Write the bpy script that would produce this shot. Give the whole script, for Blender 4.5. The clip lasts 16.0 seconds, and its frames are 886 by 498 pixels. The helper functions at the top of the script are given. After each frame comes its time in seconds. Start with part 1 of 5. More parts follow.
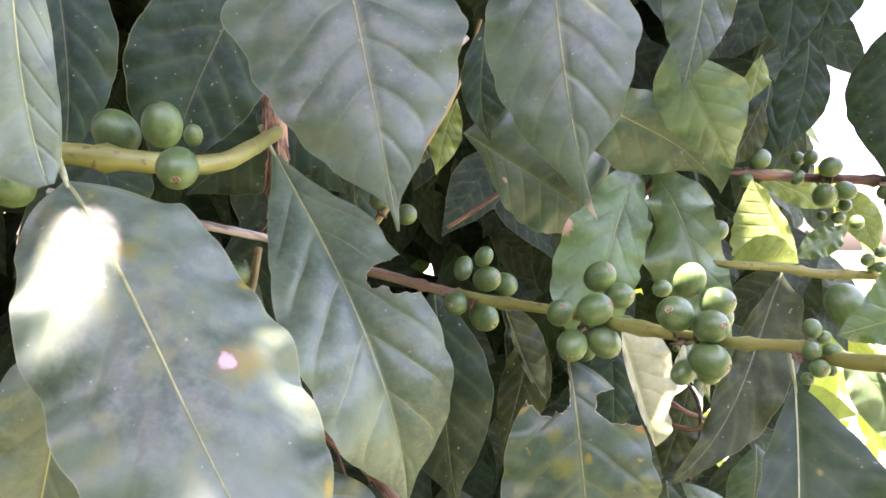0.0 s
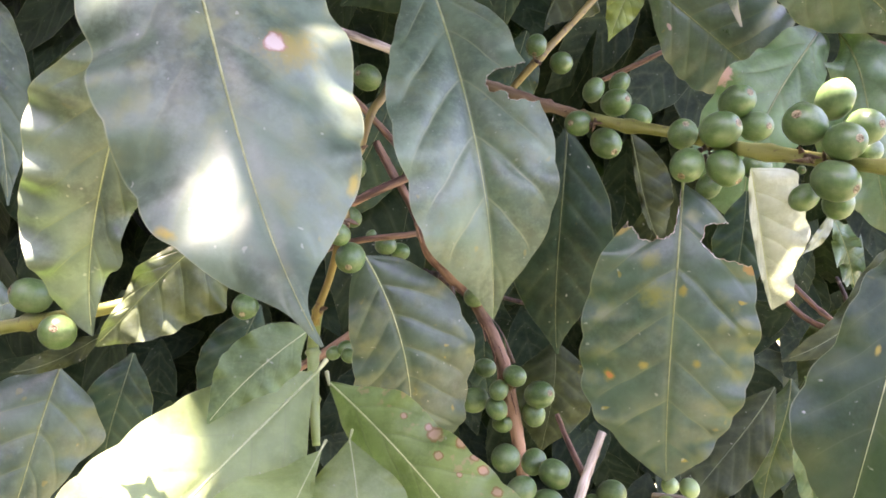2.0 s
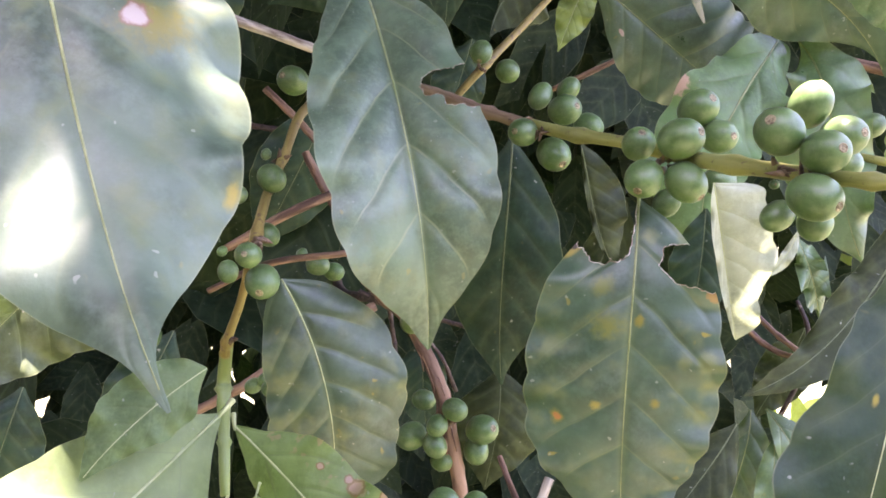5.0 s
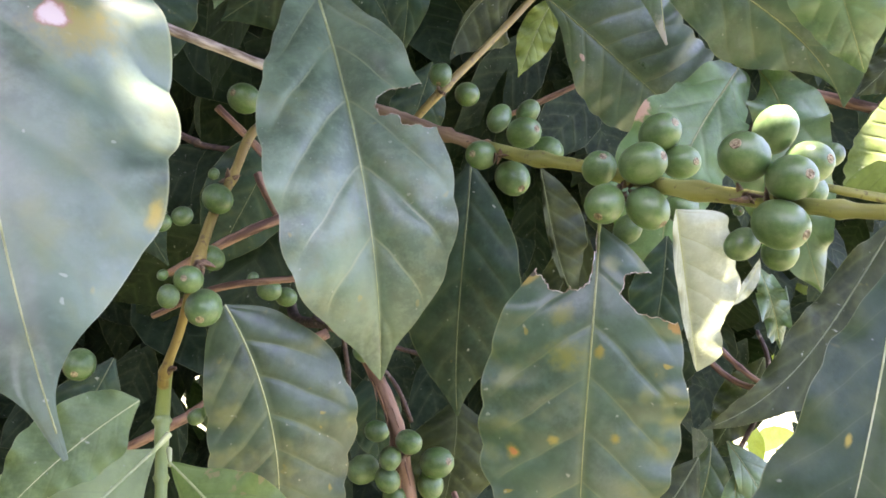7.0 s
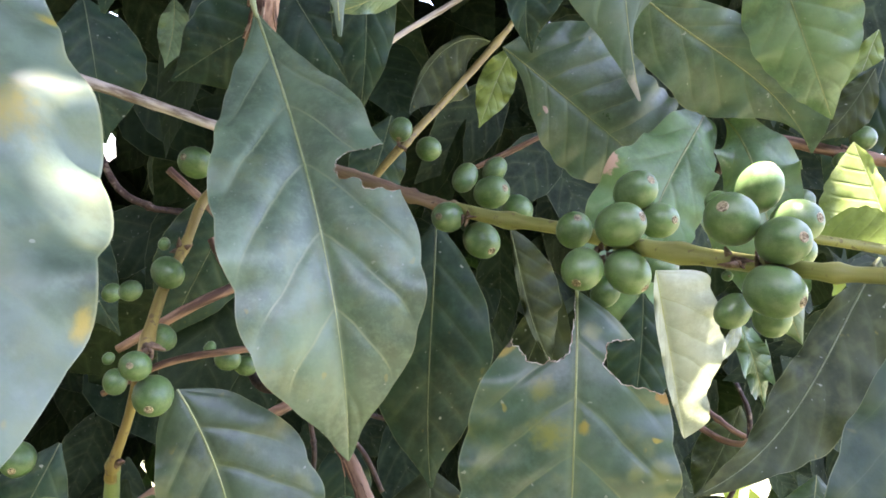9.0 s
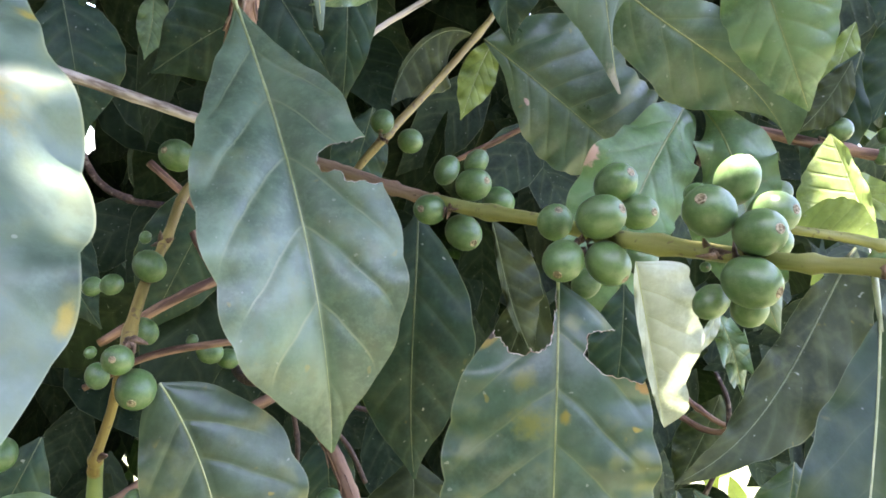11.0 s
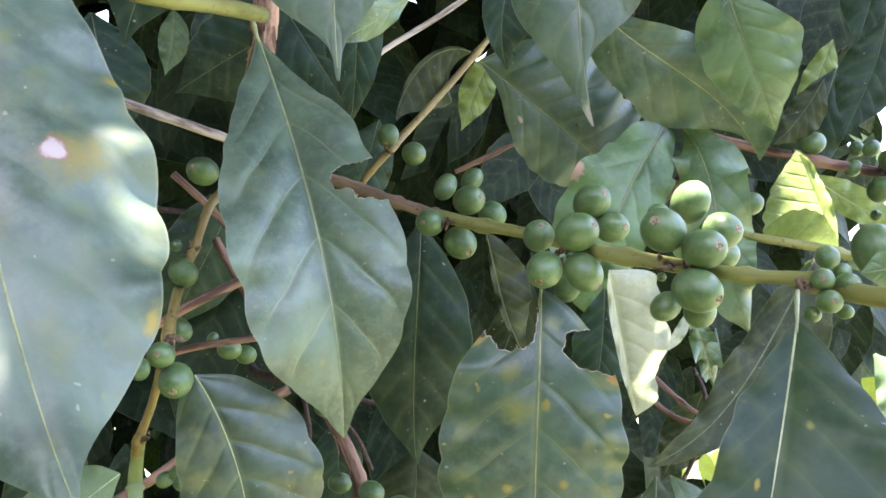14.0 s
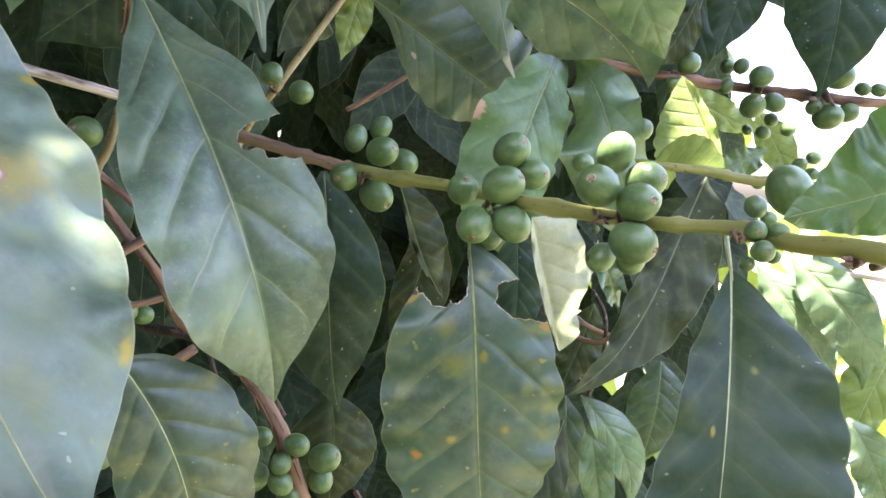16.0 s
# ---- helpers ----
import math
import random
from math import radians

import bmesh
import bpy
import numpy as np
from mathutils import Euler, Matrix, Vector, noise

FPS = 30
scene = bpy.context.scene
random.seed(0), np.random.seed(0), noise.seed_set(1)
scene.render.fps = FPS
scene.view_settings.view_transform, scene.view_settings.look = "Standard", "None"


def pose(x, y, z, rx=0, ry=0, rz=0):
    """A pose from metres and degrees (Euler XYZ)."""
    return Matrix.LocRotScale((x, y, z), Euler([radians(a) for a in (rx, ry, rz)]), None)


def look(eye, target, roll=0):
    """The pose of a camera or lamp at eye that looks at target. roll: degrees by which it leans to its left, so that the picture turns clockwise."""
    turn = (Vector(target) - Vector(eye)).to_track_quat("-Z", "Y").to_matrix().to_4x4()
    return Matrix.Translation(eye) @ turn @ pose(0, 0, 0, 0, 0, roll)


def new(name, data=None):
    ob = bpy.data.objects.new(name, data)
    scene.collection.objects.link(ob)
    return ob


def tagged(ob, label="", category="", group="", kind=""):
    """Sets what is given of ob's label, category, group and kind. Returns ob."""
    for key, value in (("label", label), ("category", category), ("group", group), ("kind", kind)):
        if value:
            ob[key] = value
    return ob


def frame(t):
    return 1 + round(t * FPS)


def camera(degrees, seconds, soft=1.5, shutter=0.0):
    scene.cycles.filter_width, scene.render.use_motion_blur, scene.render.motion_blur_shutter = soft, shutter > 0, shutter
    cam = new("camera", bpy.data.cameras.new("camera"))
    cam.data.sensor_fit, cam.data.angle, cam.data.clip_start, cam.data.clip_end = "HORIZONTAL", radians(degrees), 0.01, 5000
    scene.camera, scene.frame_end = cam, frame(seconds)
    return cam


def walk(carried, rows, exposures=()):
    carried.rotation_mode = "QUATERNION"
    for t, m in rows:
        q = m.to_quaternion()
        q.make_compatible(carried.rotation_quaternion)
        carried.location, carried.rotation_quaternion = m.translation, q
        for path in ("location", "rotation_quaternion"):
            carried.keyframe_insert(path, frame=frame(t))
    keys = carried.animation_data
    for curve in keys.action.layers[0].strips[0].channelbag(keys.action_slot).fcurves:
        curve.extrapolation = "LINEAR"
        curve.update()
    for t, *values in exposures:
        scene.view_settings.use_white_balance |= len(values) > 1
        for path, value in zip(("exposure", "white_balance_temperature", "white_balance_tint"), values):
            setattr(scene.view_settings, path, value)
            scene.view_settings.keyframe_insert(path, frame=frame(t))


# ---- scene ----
# ---- camera ----
cam = camera(56.19, 16.0, soft=1.7)
# seconds, eye in metres, turn in degrees
ROWS = [
    (0, 0.0000, 0.0000, 1.3000, 90.00, -0.00, 0.00),
    (0.5, 0.0055, 0.0127, 1.2974, 87.70, -0.28, 1.88),
    (1, 0.0309, 0.0045, 1.2934, 88.63, -2.10, 8.56),
    (1.5, 0.0381, 0.0139, 1.2735, 87.23, -5.89, 11.36),
    (2, 0.0319, 0.0172, 1.2557, 83.72, -8.41, 13.19),
    (2.5, 0.0284, 0.0213, 1.2499, 82.52, -9.86, 13.28),
    (3, 0.0273, 0.0205, 1.2471, 80.81, -10.42, 15.54),
    (3.5, 0.0255, 0.0268, 1.2478, 82.32, -9.74, 13.81),
    (4, 0.0281, 0.0421, 1.2535, 85.10, -8.55, 11.36),
    (4.5, 0.0313, 0.0490, 1.2550, 85.10, -8.59, 10.64),
    (6.8, 0.0322, 0.0664, 1.2551, 87.52, -9.53, 6.91),
    (7, 0.0322, 0.0655, 1.2546, 87.58, -9.71, 7.17),
    (7.5, 0.0336, 0.0652, 1.2558, 88.29, -9.43, 7.70),
    (8, 0.0330, 0.0650, 1.2584, 88.90, -8.49, 7.29),
    (8.5, 0.0289, 0.0688, 1.2589, 90.03, -8.02, 6.22),
    (9, 0.0277, 0.0807, 1.2611, 91.09, -7.77, 4.51),
    (9.5, 0.0292, 0.0828, 1.2628, 90.61, -7.56, 3.22),
    (11.8, 0.0273, 0.0706, 1.2608, 90.80, -7.34, 3.46),
    (12, 0.0285, 0.0668, 1.2628, 90.91, -7.49, 3.81),
    (12.5, 0.0296, 0.0560, 1.2640, 90.87, -7.49, 3.61),
    (13, 0.0294, 0.0515, 1.2656, 91.13, -7.14, 3.29),
    (13.5, 0.0313, 0.0454, 1.2658, 90.78, -7.39, 3.46),
    (14, 0.0315, 0.0443, 1.2652, 90.46, -7.57, 3.61),
    (14.5, 0.0300, 0.0528, 1.2632, 89.21, -7.71, 2.37),
    (15, 0.0240, 0.0527, 1.2754, 88.33, -5.33, -1.88),
    (15.5, 0.0150, 0.0506, 1.2789, 86.94, -3.72, -5.44),
    (16, 0.0097, 0.0475, 1.2780, 85.28, -3.82, -5.98),
]
walk(
    cam,
    [(t, pose(x, y, z, rx, ry, rz)) for t, x, y, z, rx, ry, rz in ROWS],
    exposures=[(0.0, 4.58, 7100, 41), (4.5, 4.58, 6850, 40), (9.0, 4.52, 6600, 30), (12.5, 4.54, 6300, 27), (16.0, 4.43, 6550, 28)],
)

# ---- light: a bright sky, and sun let through gaps in the added canopy ----
SUN_WAY = Vector((-0.22, -0.11, 0.97)).normalized()  # from the plant to the sun
world = bpy.data.worlds.new("sky")
scene.world = world
world.use_nodes = True
sky = world.node_tree.nodes.new("ShaderNodeTexSky")
sky.sky_type = "NISHITA"
sky.sun_disc = False
sky.sun_elevation = math.asin(SUN_WAY.z)
sky.sun_rotation = math.atan2(SUN_WAY.x, SUN_WAY.y)
sky.dust_density = 5.0
sky.air_density = 1.2
world.node_tree.links.new(sky.outputs[0], world.node_tree.nodes["Background"].inputs[0])
world.node_tree.nodes["Background"].inputs[1].default_value = 0.09
sun_data = bpy.data.lights.new("sun", "SUN")
sun_data.energy, sun_data.angle, sun_data.color = 4.0, radians(0.6), (1.0, 0.95, 0.86)
sun_ob = new("sun", sun_data)
sun_ob.matrix_world = look(tuple(SUN_WAY * 5 + Vector((0, 0.3, 1.3))), (0, 0.3, 1.3))


# ---- materials ----
class Nodes:
    """A small writer of node trees."""

    def __init__(self, name):
        self.mat = bpy.data.materials.new(name)
        self.mat.use_nodes = True
        self.tree = self.mat.node_tree
        self.tree.nodes.clear()
        self.out = self.tree.nodes.new("ShaderNodeOutputMaterial")

    def node(self, kind, **values):
        n = self.tree.nodes.new("ShaderNode" + kind)
        for key, value in values.items():
            self.put(n.inputs[key.replace("_", " ")], value)
        return n

    def put(self, socket, value):
        if isinstance(value, bpy.types.NodeSocket):
            self.tree.links.new(value, socket)
        elif isinstance(value, tuple) and len(value) == 3 and socket.type == "RGBA":
            socket.default_value = (*value, 1.0)
        else:
            socket.default_value = value

    def math(self, op, a, b=0.0, c=0.0, clamp=False):
        n = self.tree.nodes.new("ShaderNodeMath")
        n.operation, n.use_clamp = op, clamp
        for socket, value in zip(n.inputs, (a, b, c)):
            self.put(socket, value)
        return n.outputs[0]

    def mix(self, factor, a, b):
        n = self.tree.nodes.new("ShaderNodeMix")
        n.data_type = "RGBA"
        self.put(n.inputs["Factor"], factor)
        self.put(n.inputs["A"], a)
        self.put(n.inputs["B"], b)
        return n.outputs["Result"]

    def ramp(self, value, low, high, a=0.0, b=1.0):
        n = self.tree.nodes.new("ShaderNodeMapRange")
        n.interpolation_type = "SMOOTHSTEP"
        for socket, v in zip(n.inputs, (value, low, high, a, b)):
            self.put(socket, v)
        return n.outputs[0]

    def noise(self, vector, scale, detail=3.0, rough=0.55):
        return self.node("TexNoise", Vector=vector, Scale=scale, Detail=detail, Roughness=rough).outputs[0]

    def place(self):
        """Object coordinates, shifted by a random amount for each object."""
        co = self.node("TexCoord").outputs["Object"]
        rnd = self.node("ObjectInfo").outputs["Random"]
        n = self.tree.nodes.new("ShaderNodeVectorMath")
        n.operation = "ADD"
        self.put(n.inputs[0], co)
        shift = self.node("CombineXYZ", X=self.math("MULTIPLY", rnd, 3.1), Y=self.math("MULTIPLY", rnd, 7.7), Z=self.math("MULTIPLY", rnd, 5.3))
        self.put(n.inputs[1], shift.outputs[0])
        return n.outputs[0]


VEINS = 7.0


def leaf_material(name, dark, light, rough=0.42, mottle=0.0, through_colour=(0.10, 0.20, 0.03), through_part=0.15, spots=(), vein=(0.15, 0.19, 0.085), holes=0.0, sheen=0.36, bloom_sheen=0.26, lines=0.5, relief=1.0):
    """A coffee leaf. Its map runs along (x, base to tip) and across (y, left to right edge)."""
    k = Nodes(name)
    uv = k.node("SeparateXYZ", Vector=k.node("TexCoord").outputs["UV"])
    s, v = uv.outputs[0], uv.outputs[1]
    place = k.place()
    rnd = k.node("ObjectInfo").outputs["Random"]
    side = k.math("SUBTRACT", k.math("MULTIPLY", v, 2.0), 1.0)
    away = k.math("ABSOLUTE", side)
    large, fine = k.noise(place, 45.0, 3.0), k.noise(place, 900.0, 4.0, 0.7)
    colour = k.mix(k.ramp(large, 0.34, 0.66), tuple(c * 0.78 for c in dark), tuple(c * 1.2 for c in light))
    colour = k.mix(k.math("MULTIPLY", k.math("SUBTRACT", rnd, 0.2), 0.35, clamp=True), colour, light)
    colour = k.mix(k.math("MULTIPLY", k.ramp(fine, 0.35, 0.75), 0.35), colour, tuple(c * 1.7 for c in dark))
    cloud = k.ramp(k.noise(place, 230.0, 4.0, 0.7), 0.42, 0.68)
    colour = k.mix(k.math("MULTIPLY", cloud, 0.45), colour, tuple(c * 1.55 for c in light))
    # side veins: they leave the midrib at a slant and bend towards the tip
    bend = k.math("MULTIPLY_ADD", k.math("MULTIPLY", away, away), 0.06, k.math("MULTIPLY", away, 0.20))
    wob = k.math("MULTIPLY", k.math("SUBTRACT", k.noise(place, 60.0, 2.0), 0.5), 0.02)
    bend = k.math("MULTIPLY", bend, k.math("POWER", k.math("SINE", k.math("MULTIPLY", k.math("MAXIMUM", s, 0.0), 3.14)), 0.7))
    q = k.math("MULTIPLY", k.math("ADD", k.math("SUBTRACT", s, bend), wob), VEINS)
    gap = k.math("ABSOLUTE", k.math("SUBTRACT", k.math("FRACT", k.math("ADD", q, 0.5)), 0.5))
    line = k.math("MULTIPLY", k.ramp(gap, 0.010, 0.032, 1.0, 0.0), k.math("MULTIPLY", k.ramp(away, 0.6, 0.98, 1.0, 0.0), k.ramp(s, 0.76, 0.92, 1.0, 0.0)))
    halo = k.ramp(gap, 0.0, 0.3, 1.0, 0.0)
    # mottled yellowing between the veins
    if mottle:
        blot = k.math("MULTIPLY", k.ramp(k.noise(place, 150.0, 2.0, 0.45), 0.44, 0.72), k.ramp(k.noise(place, 30.0, 2.0), 0.38, 0.56))
        colour = k.mix(k.math("MULTIPLY", blot, mottle, clamp=True), colour, (0.150, 0.168, 0.058))
        freckle = k.math("MULTIPLY", k.ramp(k.noise(place, 210.0, 1.0), 0.70, 0.76), k.ramp(k.noise(place, 40.0, 1.0), 0.5, 0.62))
        colour = k.mix(k.math("MULTIPLY", freckle, mottle, clamp=True), colour, (0.34, 0.25, 0.03))
    colour = k.mix(k.math("MULTIPLY", halo, 0.08), colour, vein)
    colour = k.mix(k.math("MULTIPLY", k.math("MULTIPLY", line, k.ramp(k.noise(place, 70.0, 2.0), 0.25, 0.5)), lines), colour, vein)
    colour = k.mix(k.ramp(away, 0.015, 0.09, 0.32 * min(1.0, lines * 2), 0.0), colour, vein)
    # dusty bloom and mottled sheen painted as pale patches, strongest on crests between veins
    crest = k.ramp(gap, 0.08, 0.5)
    dust_sheen = k.math("MULTIPLY", k.ramp(k.noise(place, 48.0, 5.0, 0.7), 0.46, 0.66), k.ramp(fine, 0.3, 0.7, 0.5, 1.0))
    dust_sheen = k.math("MULTIPLY", dust_sheen, k.math("MULTIPLY_ADD", crest, 0.6, 0.4))
    colour = k.mix(k.math("MULTIPLY", dust_sheen, bloom_sheen), colour, (0.22, 0.26, 0.235))
    # small pale scars and dust
    colour = k.mix(k.math("MULTIPLY", k.ramp(k.noise(place, 420.0, 1.0), 0.74, 0.79), 0.45), colour, (0.4, 0.42, 0.34))
    colour = k.mix(k.ramp(away, 0.98, 0.998, 0.0, 0.4), colour, (0.30, 0.33, 0.17))
    if holes:
        patch = k.math("MULTIPLY", k.ramp(k.noise(place, 300.0, 2.0), 0.60, 0.635), k.ramp(side, 0.3, 0.65))
        colour = k.mix(k.math("MULTIPLY", patch, holes, clamp=True), colour, (0.42, 0.25, 0.17))
    warp = k.math("MULTIPLY", k.math("SUBTRACT", k.noise(place, 480.0, 3.0), 0.5), 1.1)
    for along, across, length, width, soft, tint in spots:
        ds = k.math("DIVIDE", k.math("SUBTRACT", s, along), length)
        dv = k.math("DIVIDE", k.math("SUBTRACT", side, across), width)
        far = k.math("SQRT", k.math("ADD", k.math("MULTIPLY", ds, ds), k.math("MULTIPLY", dv, dv)))
        far = k.math("ADD", far, warp)
        colour = k.mix(k.ramp(far, 1.0 - soft, 1.0, 1.0, 0.0), colour, tint)
    height = k.math("ADD", k.math("MULTIPLY", fine, 0.22), k.math("MULTIPLY", k.ramp(gap, 0.0, 0.16), k.ramp(away, 0.7, 1.0, relief, 0.0)))
    height = k.math("ADD", height, k.math("MULTIPLY", k.noise(place, 160.0, 3.0), 0.6))
    bump = k.node("Bump", Strength=0.35, Distance=0.0006, Height=height)
    gloss = k.math("ADD", rough, k.math("MULTIPLY", k.math("SUBTRACT", k.noise(place, 75.0, 4.0), 0.5), 0.45))
    skin = k.node("BsdfPrincipled", Base_Color=colour, Roughness=gloss, Normal=bump.outputs[0])
    k.put(skin.inputs["Specular IOR Level"], sheen)
    back = k.node("BsdfTranslucent", Color=k.mix(k.math("MULTIPLY", line, 0.4), through_colour, tuple(c * 0.5 for c in through_colour)))
    both = k.node("MixShader", Fac=through_part)
    k.put(both.inputs[1], skin.outputs[0])
    k.put(both.inputs[2], back.outputs[0])
    k.put(k.out.inputs[0], both.outputs[0])
    return k.mat


def plain_material(name, dark, light, rough, scale, fleck=None, fleck_scale=300.0, relief=0.4, streak=False, soft=0.0):
    k = Nodes(name)
    place = k.place()
    if streak:
        uv = k.node("SeparateXYZ", Vector=k.node("TexCoord").outputs["UV"])
        place2 = k.node("CombineXYZ", X=k.math("MULTIPLY", uv.outputs[0], 0.12), Y=k.math("MULTIPLY", uv.outputs[1], 0.012), Z=k.math("MULTIPLY", k.node("ObjectInfo").outputs["Random"], 9.0)).outputs[0]
    else:
        place2 = place
    n1, n2 = k.noise(place2, scale, 4.0, 0.65), k.noise(place, scale * 0.25, 2.0)
    mixed = n1 if streak else k.math("MULTIPLY_ADD", n2, 0.5, k.math("MULTIPLY", n1, 0.5))
    colour = k.mix(k.ramp(mixed, 0.38, 0.62), dark, light)
    if fleck:
        colour = k.mix(k.math("MULTIPLY", k.ramp(k.noise(place, fleck_scale, 2.0), 0.6, 0.68), 0.8), colour, fleck)
    bump = k.node("Bump", Strength=relief, Distance=0.0008, Height=n1)
    skin = k.node("BsdfPrincipled", Base_Color=colour, Roughness=rough, Normal=bump.outputs[0])
    if soft:
        k.put(skin.inputs["Subsurface Weight"], soft)
        k.put(skin.inputs["Subsurface Radius"], (0.6, 1.0, 0.3))
        k.put(skin.inputs["Subsurface Scale"], 0.004)
    k.put(k.out.inputs[0], skin.outputs[0])
    return k.mat


LESIONS = [(0.298, 0.59, 0.0161, 0.108), (0.412, 0.8, 0.039, 0.246), (0.382, 0.82, 0.0206, 0.132), (0.496, 0.98, 0.0275, 0.162), (0.473, 0.5, 0.0229, 0.138), (0.555, 0.98, 0.0206, 0.117), (0.56, 0.55, 0.0138, 0.078), (0.599, 0.87, 0.0252, 0.139), (0.675, 0.81, 0.0252, 0.133), (0.713, 0.7, 0.0229, 0.119), (0.769, 0.65, 0.0206, 0.108), (0.799, 0.82, 0.0252, 0.136)]
G0, G1 = (0.029, 0.050, 0.034), (0.052, 0.082, 0.053)
PINK, AMBER = (0.55, 0.36, 0.33), (0.25, 0.20, 0.035)
LEAF = leaf_material("leaf_green", G0, G1, mottle=0.25)
LEAF_T = leaf_material("leaf_grey_green", (0.037, 0.065, 0.046), (0.076, 0.114, 0.080), rough=0.42, mottle=0.35, sheen=0.65, bloom_sheen=0.32)
LEAF_TIP = leaf_material("leaf_pale_tip", (0.034, 0.060, 0.043), (0.070, 0.106, 0.074), rough=0.42, mottle=0.25, sheen=0.65, bloom_sheen=0.32, spots=[(1.0, 0.0, 0.07, 3.0, 0.6, (0.36, 0.34, 0.27))])
LEAF_A = leaf_material("leaf_bitten", (0.053, 0.094, 0.061), (0.119, 0.180, 0.112), rough=0.43, mottle=0.4, sheen=0.8, bloom_sheen=0.30, lines=1.0, vein=(0.22, 0.27, 0.15))
LEAF_B = leaf_material("leaf_yellow_mottled", (0.021, 0.048, 0.030), (0.048, 0.085, 0.057), rough=0.42, mottle=0.85, lines=0.5, sheen=0.6, spots=[(0.66, -0.675, 0.026, 0.09, 0.8, AMBER), (0.66, -0.675, 0.013, 0.05, 0.5, (0.45, 0.16, 0.05)), (0.36, 0.10, 0.024, 0.08, 0.7, AMBER), (0.61, -0.275, 0.02, 0.07, 0.8, AMBER), (0.59, 0.325, 0.02, 0.07, 0.8, AMBER), (0.38, -0.22, 0.06, 0.26, 0.9, (0.15, 0.16, 0.035)), (0.27, -0.35, 0.045, 0.20, 0.9, (0.13, 0.14, 0.035)), (0.16, -0.97, 0.035, 0.16, 0.6, (0.30, 0.22, 0.05)), (0.145, -0.97, 0.022, 0.10, 0.3, (0.05, 0.02, 0.03)), (0.275, 0.95, 0.02, 0.10, 0.5, (0.26, 0.14, 0.05))])
LEAF_C = leaf_material("leaf_mottled", (0.022, 0.044, 0.026), (0.048, 0.078, 0.046), rough=0.40, mottle=0.7, lines=0.4, sheen=0.65)
LEAF_D = leaf_material("leaf_smooth", (0.011, 0.026, 0.016), (0.020, 0.037, 0.023), rough=0.46, mottle=0.15, sheen=0.2, bloom_sheen=0.06, lines=0.14, relief=0.25, spots=[(0.52, -0.25, 0.02, 0.07, 0.8, AMBER), (0.34, 0.225, 0.02, 0.06, 0.9, (0.15, 0.15, 0.04))])
LEAF_BIG = leaf_material("leaf_large_spotted", (0.040, 0.066, 0.046), (0.078, 0.115, 0.080), rough=0.44, relief=0.6, lines=0.22, mottle=0.6, sheen=0.5, bloom_sheen=0.32, spots=[(0.475, 0.52, 0.05, 0.30, 0.9, (0.17, 0.15, 0.03)), (0.465, 0.42, 0.022, 0.10, 0.3, (0.20, 0.09, 0.06)), (0.465, 0.42, 0.018, 0.085, 0.4, (0.40, 0.34, 0.31)), (0.32, 0.97, 0.02, 0.10, 0.8, AMBER), (0.73, 0.94, 0.02, 0.08, 0.8, AMBER), (0.74, -0.92, 0.022, 0.10, 0.8, AMBER), (0.21, 0.15, 0.03, 0.14, 0.9, (0.14, 0.13, 0.03))])
LEAF_L = leaf_material("leaf_left", (0.062, 0.095, 0.066), (0.110, 0.154, 0.103), rough=0.45, mottle=0.12, sheen=0.5, through_part=0.06)
LEAF_M = leaf_material("leaf_olive", (0.034, 0.050, 0.018), (0.054, 0.072, 0.025), rough=0.52, mottle=0.6, through_part=0.05)
# Same leaf as the front ones, darkened: the shrub's shade is in its colour
LEAF_SHADE = leaf_material("leaf_shade", (0.011, 0.025, 0.016), (0.017, 0.038, 0.022), rough=0.46, mottle=0.1, sheen=0.16, bloom_sheen=0.03, lines=0.05, relief=0.5, through_part=0.04)
LEAF_H = leaf_material("leaf_scarred", (0.032, 0.059, 0.038), (0.063, 0.103, 0.063), rough=0.38, mottle=0.3, bloom_sheen=0.45, spots=[(0.38, -0.56, 0.022, 0.07, 0.3, PINK)], sheen=0.8)
LEAF_G = leaf_material("leaf_light_scarred", (0.071, 0.138, 0.055), (0.117, 0.205, 0.083), rough=0.42, mottle=0.15, through_part=0.22, spots=[(0.50, -1.0, 0.03, 0.18, 0.3, PINK)])
LEAF_LIGHT = leaf_material("leaf_light", (0.069, 0.132, 0.067), (0.125, 0.199, 0.101), rough=0.38, mottle=0.15, through_part=0.16, sheen=0.6, lines=0.4, relief=0.6)
# The light leaf's colours lowered to paint the shade behind its neighbour
LEAF_LIGHT_SHADE = leaf_material("leaf_light_shade", (0.034, 0.068, 0.036), (0.060, 0.102, 0.052), rough=0.42, mottle=0.1, through_part=0.10, sheen=0.45, lines=0.35, relief=0.6)
# Brownish leaf colour, taken darker still to carry the shade around it
LEAF_DULL = leaf_material("leaf_dull", (0.017, 0.024, 0.010), (0.025, 0.034, 0.014), rough=0.6, sheen=0.14, bloom_sheen=0.03, lines=0.06, relief=0.3, through_part=0.04, mottle=0.2)
LEAF_PALE = leaf_material("leaf_pale_underside", (0.29, 0.33, 0.25), (0.39, 0.43, 0.33), rough=0.55, through_part=0.3, through_colour=(0.30, 0.36, 0.20), relief=0.5, vein=(0.34, 0.38, 0.22))
LEAF_YOUNG = leaf_material("leaf_young", relief=0.4, dark=(0.13, 0.185, 0.075), light=(0.18, 0.24, 0.105), rough=0.40, through_part=0.35, through_colour=(0.26, 0.36, 0.09), vein=(0.24, 0.30, 0.14))
